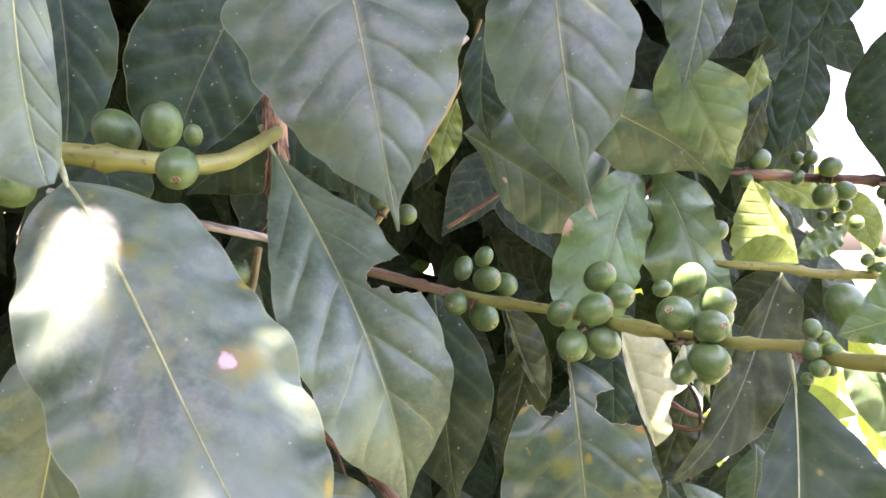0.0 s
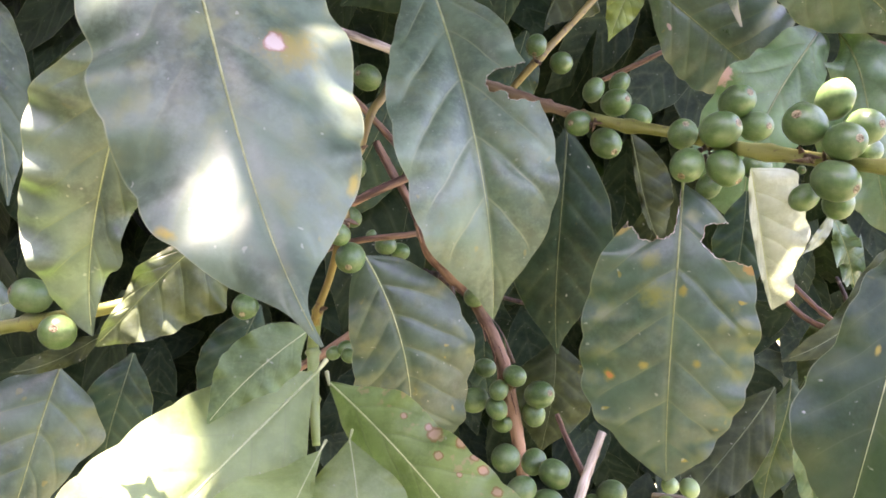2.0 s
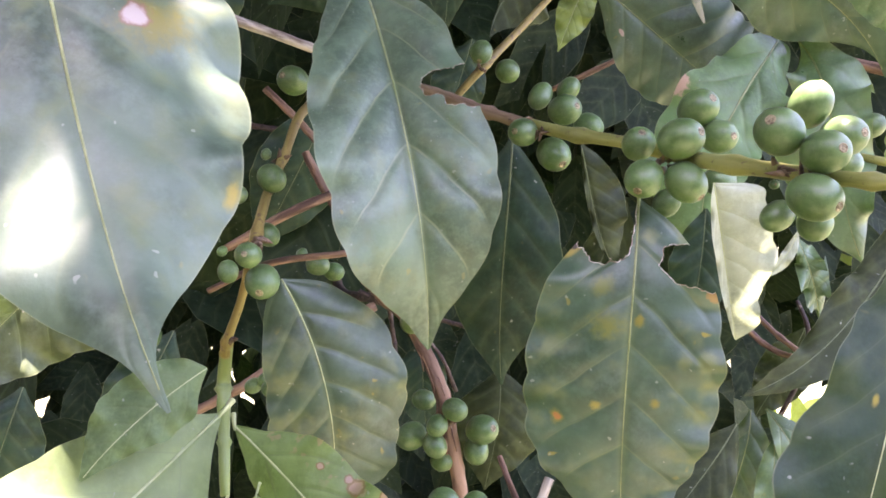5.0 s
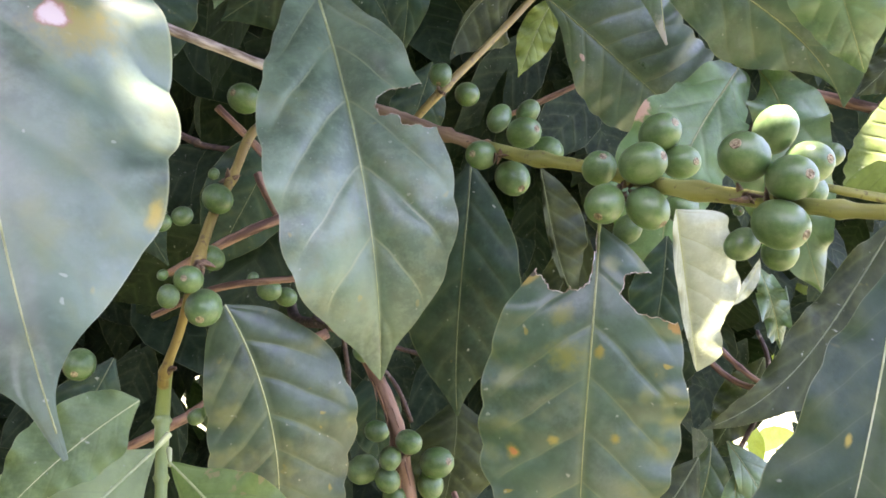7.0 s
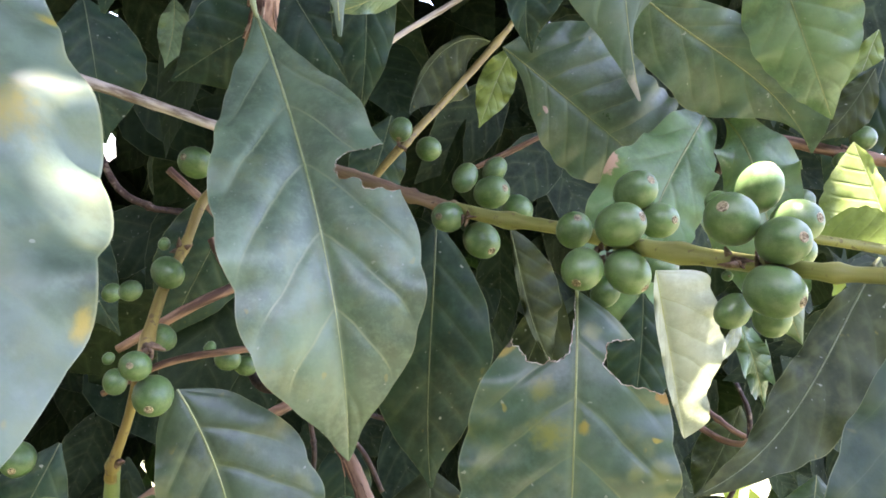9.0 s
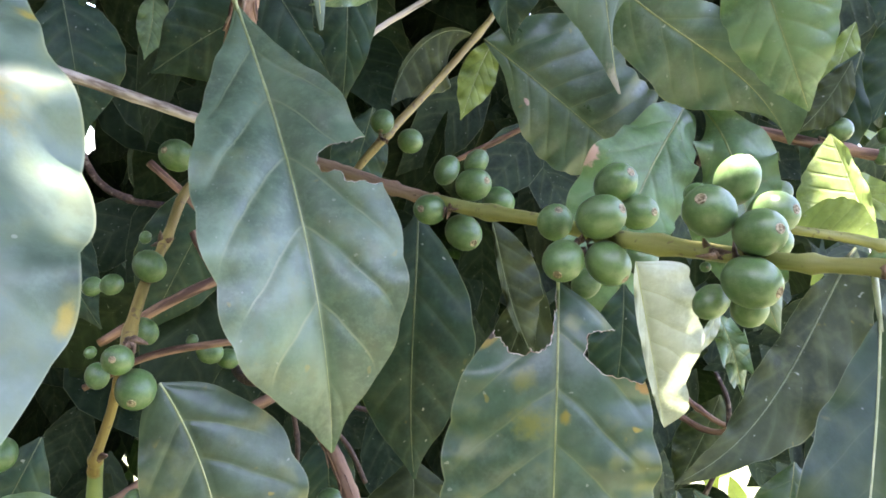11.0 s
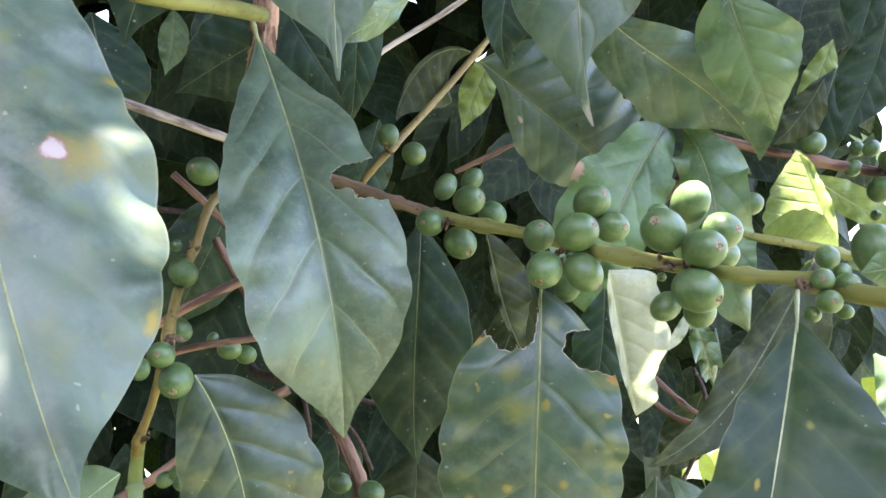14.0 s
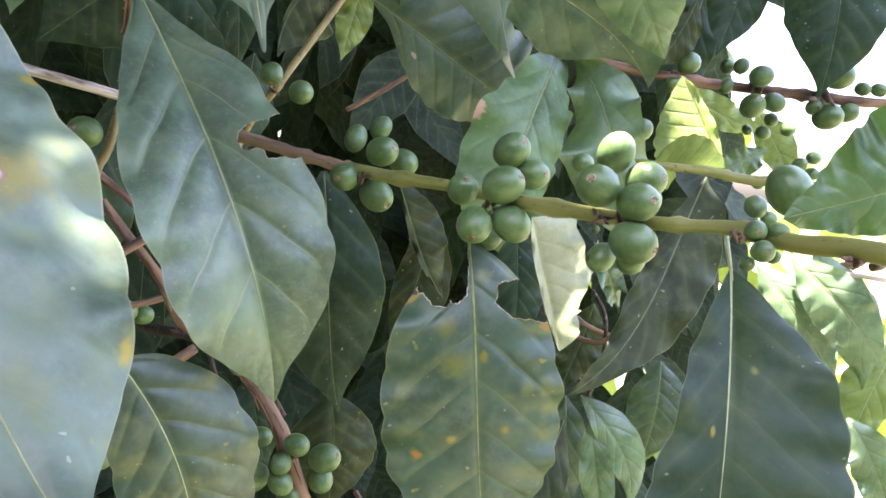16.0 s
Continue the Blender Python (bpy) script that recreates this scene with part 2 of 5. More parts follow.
LEAF_SPOTTED = leaf_material("leaf_young_blotched", (0.115, 0.175, 0.055), (0.165, 0.235, 0.080), rough=0.42, through_part=0.3, holes=0.5, spots=[(a, b, c * f, d * f, e, tint) for a, b, c, d in LESIONS for f, e, tint in ((0.8, 0.3, (0.22, 0.11, 0.05)), (0.6, 0.4, (0.44, 0.28, 0.20)))])
LEAF_FRESH = leaf_material("leaf_small_young", (0.078, 0.125, 0.050), (0.115, 0.170, 0.070), rough=0.5, sheen=0.3, bloom_sheen=0.1, relief=0.3, lines=0.3, through_part=0.2)
LEAF_YOUNGDARK = leaf_material("leaf_fresh", (0.05, 0.105, 0.055), (0.08, 0.15, 0.08), rough=0.38, sheen=0.7, through_part=0.3)
LEAF_YELLOW = leaf_material("leaf_yellow_green", (0.135, 0.195, 0.042), (0.195, 0.265, 0.068), rough=0.42, through_part=0.3, through_colour=(0.14, 0.20, 0.05), mottle=0.2)
RIB = plain_material("midrib", (0.17, 0.20, 0.07), (0.28, 0.31, 0.13), 0.45, 300.0)
# Midrib tone lowered to match the leaves with shade in their colour
RIB_SHADE = plain_material("midrib_shade", (0.07, 0.09, 0.035), (0.12, 0.15, 0.06), 0.5, 300.0)
RIB_PALE = plain_material("midrib_pale", (0.30, 0.36, 0.16), (0.42, 0.46, 0.24), 0.45, 300.0)
STEM = plain_material("green_stem", (0.162, 0.168, 0.038), (0.264, 0.270, 0.082), 0.42, 160.0, fleck=(0.11, 0.085, 0.035), streak=True)
STEM_PALE = plain_material("pale_green_stem", (0.13, 0.19, 0.065), (0.20, 0.27, 0.10), 0.42, 160.0, streak=True)
STEM_BROWN = plain_material("brownish_stem", (0.17, 0.12, 0.03), (0.27, 0.21, 0.06), 0.5, 180.0, fleck=(0.10, 0.06, 0.03), streak=True)
DRY_RIM = plain_material("dry_leaf_edge", (0.22, 0.14, 0.08), (0.58, 0.54, 0.46), 0.7, 900.0)
BRACT = plain_material("dry_bract", (0.07, 0.04, 0.025), (0.20, 0.13, 0.08), 0.7, 600.0, relief=0.8)
BARK = plain_material("tan_bark", (0.17, 0.10, 0.06), (0.34, 0.23, 0.14), 0.75, 260.0, relief=0.8, streak=True)
BARK_LOOSE = plain_material("peeling_bark", (0.05, 0.018, 0.012), (0.42, 0.25, 0.15), 0.8, 330.0, fleck=(0.40, 0.29, 0.2), fleck_scale=120.0, relief=1.0, streak=True)
BARK_RED = plain_material("red_bark", (0.07, 0.033, 0.02), (0.27, 0.16, 0.10), 0.7, 300.0, relief=0.8, streak=True)
BARK_DARK = plain_material("dark_bark", (0.025, 0.014, 0.011), (0.075, 0.045, 0.032), 0.7, 400.0, fleck=(0.2, 0.16, 0.12), fleck_scale=200.0, relief=0.8)
TWIG_GREY = plain_material("grey_twig", (0.19, 0.14, 0.10), (0.58, 0.51, 0.43), 0.75, 300.0, relief=0.9, streak=True)
BERRY = plain_material("berry_green", (0.063, 0.122, 0.036), (0.104, 0.169, 0.062), 0.36, 4.0, fleck=(0.125, 0.185, 0.085), fleck_scale=24.0, relief=0.02, soft=0.25)
BUD_PALE = plain_material("bud_pale", (0.20, 0.29, 0.11), (0.28, 0.38, 0.17), 0.35, 90.0, relief=0.06, soft=0.3)
NAVEL = plain_material("berry_scar", (0.09, 0.065, 0.03), (0.36, 0.30, 0.18), 0.6, 9.0, relief=0.5)
# Leaf colour taken far down so that the mass carries its own shade
FOLIAGE_SHADE = leaf_material("foliage_shade", (0.010, 0.019, 0.010), (0.018, 0.032, 0.016), rough=0.6, sheen=0.12, bloom_sheen=0.04, through_part=0.03, lines=0.10)
# Brighter yellow-green counterpart, with the sun on it put into the colour
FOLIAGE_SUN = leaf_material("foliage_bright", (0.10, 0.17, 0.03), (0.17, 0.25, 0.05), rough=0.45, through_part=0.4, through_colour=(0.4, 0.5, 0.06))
GRASS = plain_material("grass_ground", (0.035, 0.05, 0.018), (0.10, 0.105, 0.05), 0.9, 6.0, fleck=(0.45, 0.4, 0.28), fleck_scale=30.0, relief=1.0)


# ---- builders ----
def part(name, bm, mat, parent, origin=(0, 0, 0), label="", smooth=True):
    """Links a bmesh, given in metres of the place, as one mesh with its own origin under parent."""
    me = bpy.data.meshes.new(name)
    bmesh.ops.translate(bm, verts=bm.verts, vec=-Vector(origin))
    bm.to_mesh(me)
    bm.free()
    if smooth:
        me.polygons.foreach_set("use_smooth", [True] * len(me.polygons))
    me.materials.append(mat)
    ob = new(name, me)
    if parent:
        ob.parent = parent
        ob.matrix_parent_inverse = Matrix.Translation(-world_origin(parent))
    ob.location = origin
    return tagged(ob, label)


def world_origin(ob):
    return Vector(ob.location)


def branch(base, label):
    ob = new("coffee_branch", None)
    ob.location = base
    ob.empty_display_size = 0.02
    return tagged(ob, label, "branch", "coffee branches")


def curve_points(points, steps):
    """Points of a Catmull-Rom curve through the given rows of numbers."""
    p = np.array(points, float)
    p = np.vstack([2 * p[0] - p[1], p, 2 * p[-1] - p[-2]])
    rows = []
    for i in range(1, len(p) - 2):
        for t in np.linspace(0, 1, steps, endpoint=False):
            a, b, c, d = p[i - 1 : i + 3]
            rows.append(0.5 * (2 * b + (c - a) * t + (2 * a - 5 * b + 4 * c - d) * t * t + (3 * b - a - 3 * c + d) * t**3))
    rows.append(p[-2])
    return np.array(rows)


def tube(bm, points, radii, sides=8, rough=0.0):
    """A closed round rod along points."""
    uv = bm.loops.layers.uv.verify()
    pts = [Vector(p) for p in points]
    side = Vector((0.31, 0.87, 0.4))
    rings, run, runs = [], 0.0, []
    for i, p in enumerate(pts):
        ahead = (pts[min(i + 1, len(pts) - 1)] - pts[max(i - 1, 0)]).normalized()
        side = (side - ahead * side.dot(ahead)).normalized()
        other = ahead.cross(side)
        run += (p - pts[i - 1]).length if i else 0.0
        runs.append(run)
        ring = []
        for j in range(sides):
            a = 2 * math.pi * j / sides
            out = side * math.cos(a) + other * math.sin(a)
            r = radii[i] * (1 + rough * noise.noise(Vector((p + out * radii[i]) * (0.6 / max(radii[i], 1e-4)))))
            ring.append(bm.verts.new(p + out * r))
        rings.append(ring)
    for i in range(len(rings) - 1):
        for j in range(sides):
            n = (j + 1) % sides
            face = bm.faces.new((rings[i][j], rings[i][n], rings[i + 1][n], rings[i + 1][j]))
            for loop, (u, w) in zip(face.loops, ((runs[i], j), (runs[i], j + 1), (runs[i + 1], j + 1), (runs[i + 1], j))):
                loop[uv].uv = (u, w / sides)
    bm.faces.new(list(reversed(rings[0])))
    bm.faces.new(rings[-1])


def stem(parent, name, rows, mat, knots=()):
    """A stem through rows of x, y, z, radius; knots: where along it the nodes swell."""
    c = curve_points(rows, 8)
    along = np.linspace(0, 1, len(c))
    radii = c[:, 3].copy()
    for knot in knots:
        radii *= 1 + 0.38 * np.exp(-(((along - knot) / 0.016) ** 2))
    bm = bmesh.new()
    tube(bm, c[:, :3], radii, 12, 0.16 if mat in (BARK, BARK_RED, BARK_LOOSE, BARK_DARK, TWIG_GREY) else 0.07)
    return part(name, bm, mat, parent, rows[0][:3])


SHAPES = {
    "": ([0, 0.05, 0.15, 0.3, 0.45, 0.6, 0.75, 0.86, 0.93, 0.97, 1], [0.03, 0.2, 0.55, 0.88, 1, 0.93, 0.66, 0.34, 0.13, 0.07, 0.01]),
    "blunt": ([0, 0.1, 0.25, 0.5, 0.75, 0.88, 0.96, 1], [0.1, 0.5, 0.82, 1.0, 0.94, 0.74, 0.45, 0.1]),
}
LEAF_COUNT = [0]
LEAF_LABELS = {
    "leaf_bitten": "grey-green coffee leaf with one bitten edge",
    "leaf_yellow_mottled": "dark green leaf with yellow mottling and eaten edges",
    "leaf_mottled": "dark green leaf mottled with yellow blotches",
    "leaf_smooth": "smooth dark green leaf with a pale midrib",
    "leaf_large_spotted": "large wavy leaf with a pink and yellow lesion",
    "leaf_olive": "curled olive green leaf with yellow mottling",
    "leaf_scarred": "glossy dark green leaf with a small pink scar",
    "leaf_light_scarred": "bright green leaf with a pink scar on its edge",
    "leaf_pale_underside": "pale whitish green underside of a leaf",
    "leaf_young": "pale yellow-green young leaf",
    "leaf_young_blotched": "light green young leaf with pinkish brown lesions",
    "leaf_yellow_green": "thin yellow-green leaf lit from behind",
    "leaf_pale_tip": "dark green leaf with a withered whitish tip",
    "leaf_dull": "dull brownish green leaf in shade",
}


def bite_edge(turn, seed):
    """How far an eaten edge lies out from its middle, in shares of the ellipse."""
    return 1 + 0.22 * noise.noise(Vector((math.cos(turn) * 1.9, math.sin(turn) * 1.9, seed * 9))) + 0.09 * noise.noise(Vector((math.cos(turn) * 7, math.sin(turn) * 7, seed * 9)))


def width_at(shape, s):
    xs, ys = SHAPES[shape]
    return sum(np.interp(np.clip(s + d, 0, 1), xs, ys) for d in (-0.03, -0.015, 0, 0.015, 0.03)) / 5


def leaf(parent, p0, p1, p2, p3, face, wl, wr, al, ar, mat, wave=(0.001, 3), bites=(), petiole=0, shape="", quilt=0.8, scallop=0.02, outline=None, label=""):
    """A leaf whose midrib runs through four points. wl, wr: half widths; al, ar: degrees by which the halves rise towards face; bites: ellipses
    (along, across, half length, half width) eaten out of the blade; outline: the left and the right half's
    widths at even steps from base to tip, as shares of wl and wr."""
    LEAF_COUNT[0] += 1
    if outline:
        scallop = 0.05
    rnd = random.Random(LEAF_COUNT[0])
    pts = np.array([p0, p1, p2, p3])
    chord = np.r_[0, np.cumsum(np.linalg.norm(np.diff(pts, axis=0), axis=1))]
    length, knot = chord[-1], chord / chord[-1]

    def rib(s):
        out = np.zeros(3)
        for i in range(4):
            w = 1.0
            for j in range(4):
                if i != j:
                    w *= (s - knot[j]) / (knot[i] - knot[j])
            out += w * pts[i]
        return out

    ns, nv = 96, 13
    rounded = [curve_points([[w] for w in row], 8)[:, 0] for row in outline] if outline else None
    evens = np.linspace(0, 1, 97)
    face = np.array(face)
    phase, phase2 = rnd.uniform(0, 6.3), rnd.uniform(0, 6.3)
    curl = rnd.uniform(-0.10, 0.02)

    def spot(s, v, lift=0.0):
        t = rib(min(s + 0.01, 1)) - rib(max(s - 0.01, 0))
        t /= np.linalg.norm(t)
        left = np.cross(t, face)
        left /= np.linalg.norm(left)
        up = np.cross(left, t)
        up = up if up @ face > 0 else -up
        away, right = abs(v), v > 0
        half, angle = (wr, ar) if right else (wl, al)
        ripple = math.sin(2 * math.pi * wave[1] * s + phase + (1.9 if right else 0)) + 0.5 * math.sin(2 * math.pi * wave[1] * 2.3 * s + phase2)
        wide = max(np.interp(s, evens, rounded[1 if right else 0]), 0.004) if outline else width_at(shape, s)
        slant = math.sin(math.pi * min(max(s, 0), 1)) ** 0.7
        q = (s - (0.20 * away + 0.06 * away * away) * slant) * VEINS
        rim = (s - 0.26 * slant) * VEINS
        w = half * wide * (1 + (3 if outline else 8) * wave[0] * math.sin(2 * math.pi * wave[1] * 1.6 * s + phase2 + (2.2 if right else 0)) + scallop * (abs(math.sin(math.pi * rim)) - 0.6))
        swell = quilt * 0.042 * half * wide * abs(math.sin(math.pi * q)) ** 0.5 * math.sin(math.pi * min(away, 1) ** 0.8) * min(1, max(0, (0.97 - s) / 0.2))
        a = radians(angle)
        over = w * away * math.sin(a) + curl * w * away * away + wave[0] * 1.6 * ripple * away**2 * min(1, wide * 1.5)
        over += 0.06 * w * (1 - math.exp(-away * 9))
        return rib(s) + left * (-1 if right else 1) * w * away * math.cos(a) + up * (over + swell + lift)

    bm = bmesh.new()
    uv = bm.loops.layers.uv.verify()
    grid, inside, maps = [], [], []
    if bites:
        ns, nv = 110, 22
    for i in range(ns + 1):
        row, row_in, row_map = [], [], []
        for j in range(-nv, nv + 1):
            s, v, cut = i / ns, j / nv, False
            for bs, bv, rs, rv in bites:
                ds, dv = (s - bs) / rs, (v - bv) / rv
                d = math.hypot(ds, dv)
                edge = bite_edge(math.atan2(dv, ds), bs)
                if d < edge:
                    cut = True
                    k = edge / max(d, 0.05)
                    s, v = bs + ds * k * rs, bv + dv * k * rv
            s, v = min(max(s, 0), 1), min(max(v, -1), 1)
            row.append(bm.verts.new(spot(s, v)))
            row_in.append(cut)
            row_map.append((s, (v + 1) / 2))
        grid.append(row)
        inside.append(row_in)
        maps.append(row_map)
    for i in range(ns):
        for j in range(2 * nv):
            corners = ((i, j), (i + 1, j), (i + 1, j + 1), (i, j + 1))
            if all(inside[a][b] for a, b in corners):
                continue
            f = bm.faces.new([grid[a][b] for a, b in corners])
            for loop, (a, b) in zip(f.loops, corners):
                loop[uv].uv = maps[a][b]
    if bites:
        bmesh.ops.delete(bm, geom=[v for v in bm.verts if not v.link_faces], context="VERTS")
    blade = part("leaf", bm, mat, parent, p0, label or LEAF_LABELS.get(mat.name, ""))
    for n, (bs, bv, rs, rv) in enumerate(bites):
        line = []
        for step in range(121):
            turn = 2 * math.pi * step / 120
            e = bite_edge(turn, bs)
            s, v = bs + math.cos(turn) * e * rs, bv + math.sin(turn) * e * rv
            clear = all(math.hypot((s - b2) / r2, (v - v2) / w2) > 0.98 for m, (b2, v2, r2, w2) in enumerate(bites) if m != n)
            if 0.0 <= s <= 1.0 and abs(v) <= 1.0 and clear:
                line.append(spot(s, v))
            if line and (step == 120 or not (0.0 <= s <= 1.0 and abs(v) <= 1.0 and clear)):
                if len(line) > 3:
                    bm = bmesh.new()
                    tube(bm, line, [0.00007 + 0.00012 * rnd.random() for _ in line], 5)
                    part("eaten_edge", bm, DRY_RIM, blade, p0)
                line = []
    rib_mat = RIB_SHADE if mat in (LEAF_SHADE, LEAF_DULL) else RIB_PALE if mat in (LEAF_A, LEAF_C, LEAF_YOUNG, LEAF_FRESH, LEAF_SPOTTED, LEAF_PALE, LEAF_YELLOW, LEAF_D, LEAF_L) else RIB
    bm = bmesh.new()
    ss = np.linspace(0.0, 0.97, 30)
    thick = 0.0042 * length
    tube(bm, [spot(s, 0.0, thick * 0.15 * (1 - s)) for s in ss], [max(thick * (1 - s) ** 0.8, 0.00012) for s in ss], 6)
    part("midrib", bm, rib_mat, blade, p0)
    if petiole:
        bm = bmesh.new()
        t = rib(0.0) - rib(0.06)
        t /= np.linalg.norm(t)
        ends = [rib(0.0) + t * d * petiole * length + np.array((0, 0.002, 0.001)) * d * 20 for d in (0.07, 0.045, 0.02, -0.02)]
        tube(bm, ends, [0.0085 * length, 0.0075 * length, 0.0065 * length, 0.004 * length], 8)
        part("petiole", bm, RIB_PALE, blade, p0)
    return blade


def lathe(bm, profile, sides):
    rings = [[bm.verts.new((r * math.cos(2 * math.pi * j / sides), r * math.sin(2 * math.pi * j / sides), z)) for j in range(sides)] for r, z in profile]
    for a, b in zip(rings, rings[1:]):
        for j in range(sides):
            bm.faces.new((a[j], a[(j + 1) % sides], b[(j + 1) % sides], b[j]))
    bm.faces.new(list(reversed(rings[0])))
    bm.faces.new(rings[-1])


def berry_meshes():
    bm = bmesh.new()
    prof = [(math.cos(a) ** 0.92 if math.cos(a) > 0 else 0.0, math.sin(a)) for a in np.linspace(-1.45, 1.36, 15)]
    lathe(bm, prof + [(0.15, 0.965), (0.10, 0.955)], 20)
    body = bpy.data.meshes.new("berry")
    bm.to_mesh(body)
    bm.free()
    bm = bmesh.new()
    lathe(bm, [(0.25, 0.93), (0.225, 0.99), (0.185, 1.015), (0.145, 0.985), (0.10, 0.975), (0.075, 1.01), (0.045, 1.02), (0.02, 0.99)], 16)
    scar = bpy.data.meshes.new("navel")
    bm.to_mesh(scar)
    bm.free()
    for me in (body, scar):
        me.polygons.foreach_set("use_smooth", [True] * len(me.polygons))
    scar.materials.append(NAVEL)
    return body, scar


BERRY_BODY, BERRY_SCAR = berry_meshes()
BERRY_BODIES = {}


def berry(parent, centre, axis, r, tall, mat):
    """An unripe coffee berry with the scar of its flower at the end that axis points to."""
    if mat not in BERRY_BODIES:
        BERRY_BODIES[mat] = BERRY_BODY.copy()
        BERRY_BODIES[mat].materials.append(mat)
    body = new("berry", BERRY_BODIES[mat])
    turn = Vector(axis).to_track_quat("Z", "Y").to_matrix().to_4x4()
    body.parent = parent
    body.matrix_parent_inverse = Matrix.Translation(-world_origin(parent))
    body.matrix_basis = Matrix.Translation(centre) @ turn @ Matrix.Diagonal((r, r * 0.96, r * tall, 1))
    scar = new("navel", BERRY_SCAR)
    scar.parent = body
    return body


def bark_strips(parent, rows, seed, count):
    """Loose strips of bark that curl away from a woody stem. rows: x, y, z, radius of the stem."""
    r = random.Random(seed)
    c = curve_points(rows, 8)
    for _ in range(count):
        i = r.randrange(2, len(c) - 8)
        size = c[i, 3]
        turn = r.uniform(-1.3, 1.3)
        out = np.array((math.sin(turn), -math.cos(turn), 0.0))
        run = r.randrange(4, 8)
        line, radii = [], []
        for n in range(run):
            share = n / (run - 1)
            line.append(c[i + n, :3] + out * size * (0.92 + 0.7 * share**2.5 * r.uniform(0.4, 1.2)))
            radii.append(size * 0.16 * (1 - 0.7 * abs(share - 0.4)))
        bm = bmesh.new()
        tube(bm, line, radii, 5, 0.5)
        part("bark_strip", bm, BARK_LOOSE, parent, tuple(line[0]))


def bracts(parent, at, size, seed, count=5):
    """Dry brown scales crowded at a node between the berries."""
    r = random.Random(seed)
    for _ in range(count):
        bm = bmesh.new()
        way = Vector((r.uniform(-1, 1), r.uniform(-1, 0.3), r.uniform(-1, 1))).normalized()
        start = Vector(at) + Vector((r.uniform(-1, 1), r.uniform(-0.5, 0.5), r.uniform(-0.6, 0.6))) * size * 0.6
        bend = Vector((r.uniform(-1, 1), r.uniform(-1, 1), r.uniform(-1, 1))) * size * 0.3
        tube(bm, [start, start + way * size * 0.5 + bend, start + way * size + bend * 2], [size * 0.28, size * 0.22, size * 0.06], 6, 0.3)
        part("bract", bm, BRACT, parent, tuple(start))


# ---- ground and the dark mass of the shrub ----
def grass_sheet():
    bm = bmesh.new()
    xs = np.r_[-600, -60, -12, np.linspace(-4, 8, 40), 20, 80, 600]
    ys = np.r_[-600, -60, -10, np.linspace(-2, 10, 40), 25, 90, 600]
    rows = [[bm.verts.new((x, y, 0.03 * noise.noise(Vector((x * 1.3, y * 1.3, 0))))) for x in xs] for y in ys]
    for a, b in zip(rows, rows[1:]):
        for i in range(len(xs) - 1):
            bm.faces.new((a[i], a[i + 1], b[i + 1], b[i]))
    return tagged(part("ground", bm, GRASS, None), "sunlit grassy ground around the coffee shrub", "ground", kind="structure")


grass_sheet()


def small_leaf(verts, faces, uvs, at, way, face, length, half):
    """Adds a low leaf of a few faces to running lists."""
    way = way.normalized()
    left = way.cross(face).normalized()
    up = left.cross(way)
    n0 = len(verts)
    for i, s in enumerate((0.0, 0.15, 0.35, 0.55, 0.75, 0.9, 1.0)):
        w = half * (0.05, 0.55, 0.95, 1.0, 0.66, 0.25, 0.02)[i]
        mid = at + way * (length * s) - up * (length * 0.18 * s * s)
        for j in (-1, 0, 1):
            verts.append(mid + left * (w * j) + up * (0.12 * w * abs(j) + 0.03 * half * math.sin(9 * s + j)))
            uvs.append((s, (1 - j) / 2))
    for i in range(6):
        for j in range(2):
            a = n0 + i * 3 + j
            faces.append((a, a + 3, a + 4, a + 1))


def foliage(name, mat, spots, label):
    """One mass of leaves, uncounted. spots: rows of place, way, face, length, half width."""
    verts, faces, uvs = [], [], []
    for row in spots:
        small_leaf(verts, faces, uvs, *row)
    me = bpy.data.meshes.new(name)
    me.from_pydata([tuple(v) for v in verts], [], faces)
    layer = me.uv_layers.new(name="UVMap")
    for loop in me.loops:
        layer.data[loop.index].uv = uvs[loop.vertex_index]
    me.polygons.foreach_set("use_smooth", [True] * len(me.polygons))
    me.materials.append(mat)
    return tagged(new(name, me), label, "foliage", kind="stuff")


def random_leaves(count, low, high, seed, sizes=(0.10, 0.16), keep=lambda p, way, face, length, half: True, flat=False):
    r = random.Random(seed)
    rows = []
    while len(rows) < count:
        p = Vector([r.uniform(a, b) for a, b in zip(low, high)])
        way = Vector((r.uniform(-0.8, 0.8), r.uniform(-0.6, 0.4), r.uniform(-1.2, -0.1)))
        face = Vector((r.uniform(-0.6, 0.6), -1, r.uniform(-0.2, 1.0))).normalized()
        if flat:
            way = Vector((r.uniform(-1, 1), r.uniform(-1, 1), r.uniform(-0.5, 0.1)))
            face = Vector((r.uniform(-0.3, 0.5), r.uniform(-0.7, 0.1), 1)).normalized()
        length = r.uniform(*sizes)
        half = length * r.uniform(0.19, 0.25)
        if keep(p, way, face, length, half):
            rows.append((p, way, face, length, half))
    return rows


# small openings between the deep leaves, cut along end-of-path camera rays, bright ground beyond
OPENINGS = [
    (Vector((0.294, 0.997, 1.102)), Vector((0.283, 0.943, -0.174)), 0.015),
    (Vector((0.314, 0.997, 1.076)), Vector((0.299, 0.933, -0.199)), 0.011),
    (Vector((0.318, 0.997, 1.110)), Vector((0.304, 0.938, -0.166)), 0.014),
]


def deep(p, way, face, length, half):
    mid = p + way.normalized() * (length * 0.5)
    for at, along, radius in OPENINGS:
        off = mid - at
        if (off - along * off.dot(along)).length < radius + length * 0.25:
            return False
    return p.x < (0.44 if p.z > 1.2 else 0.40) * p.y


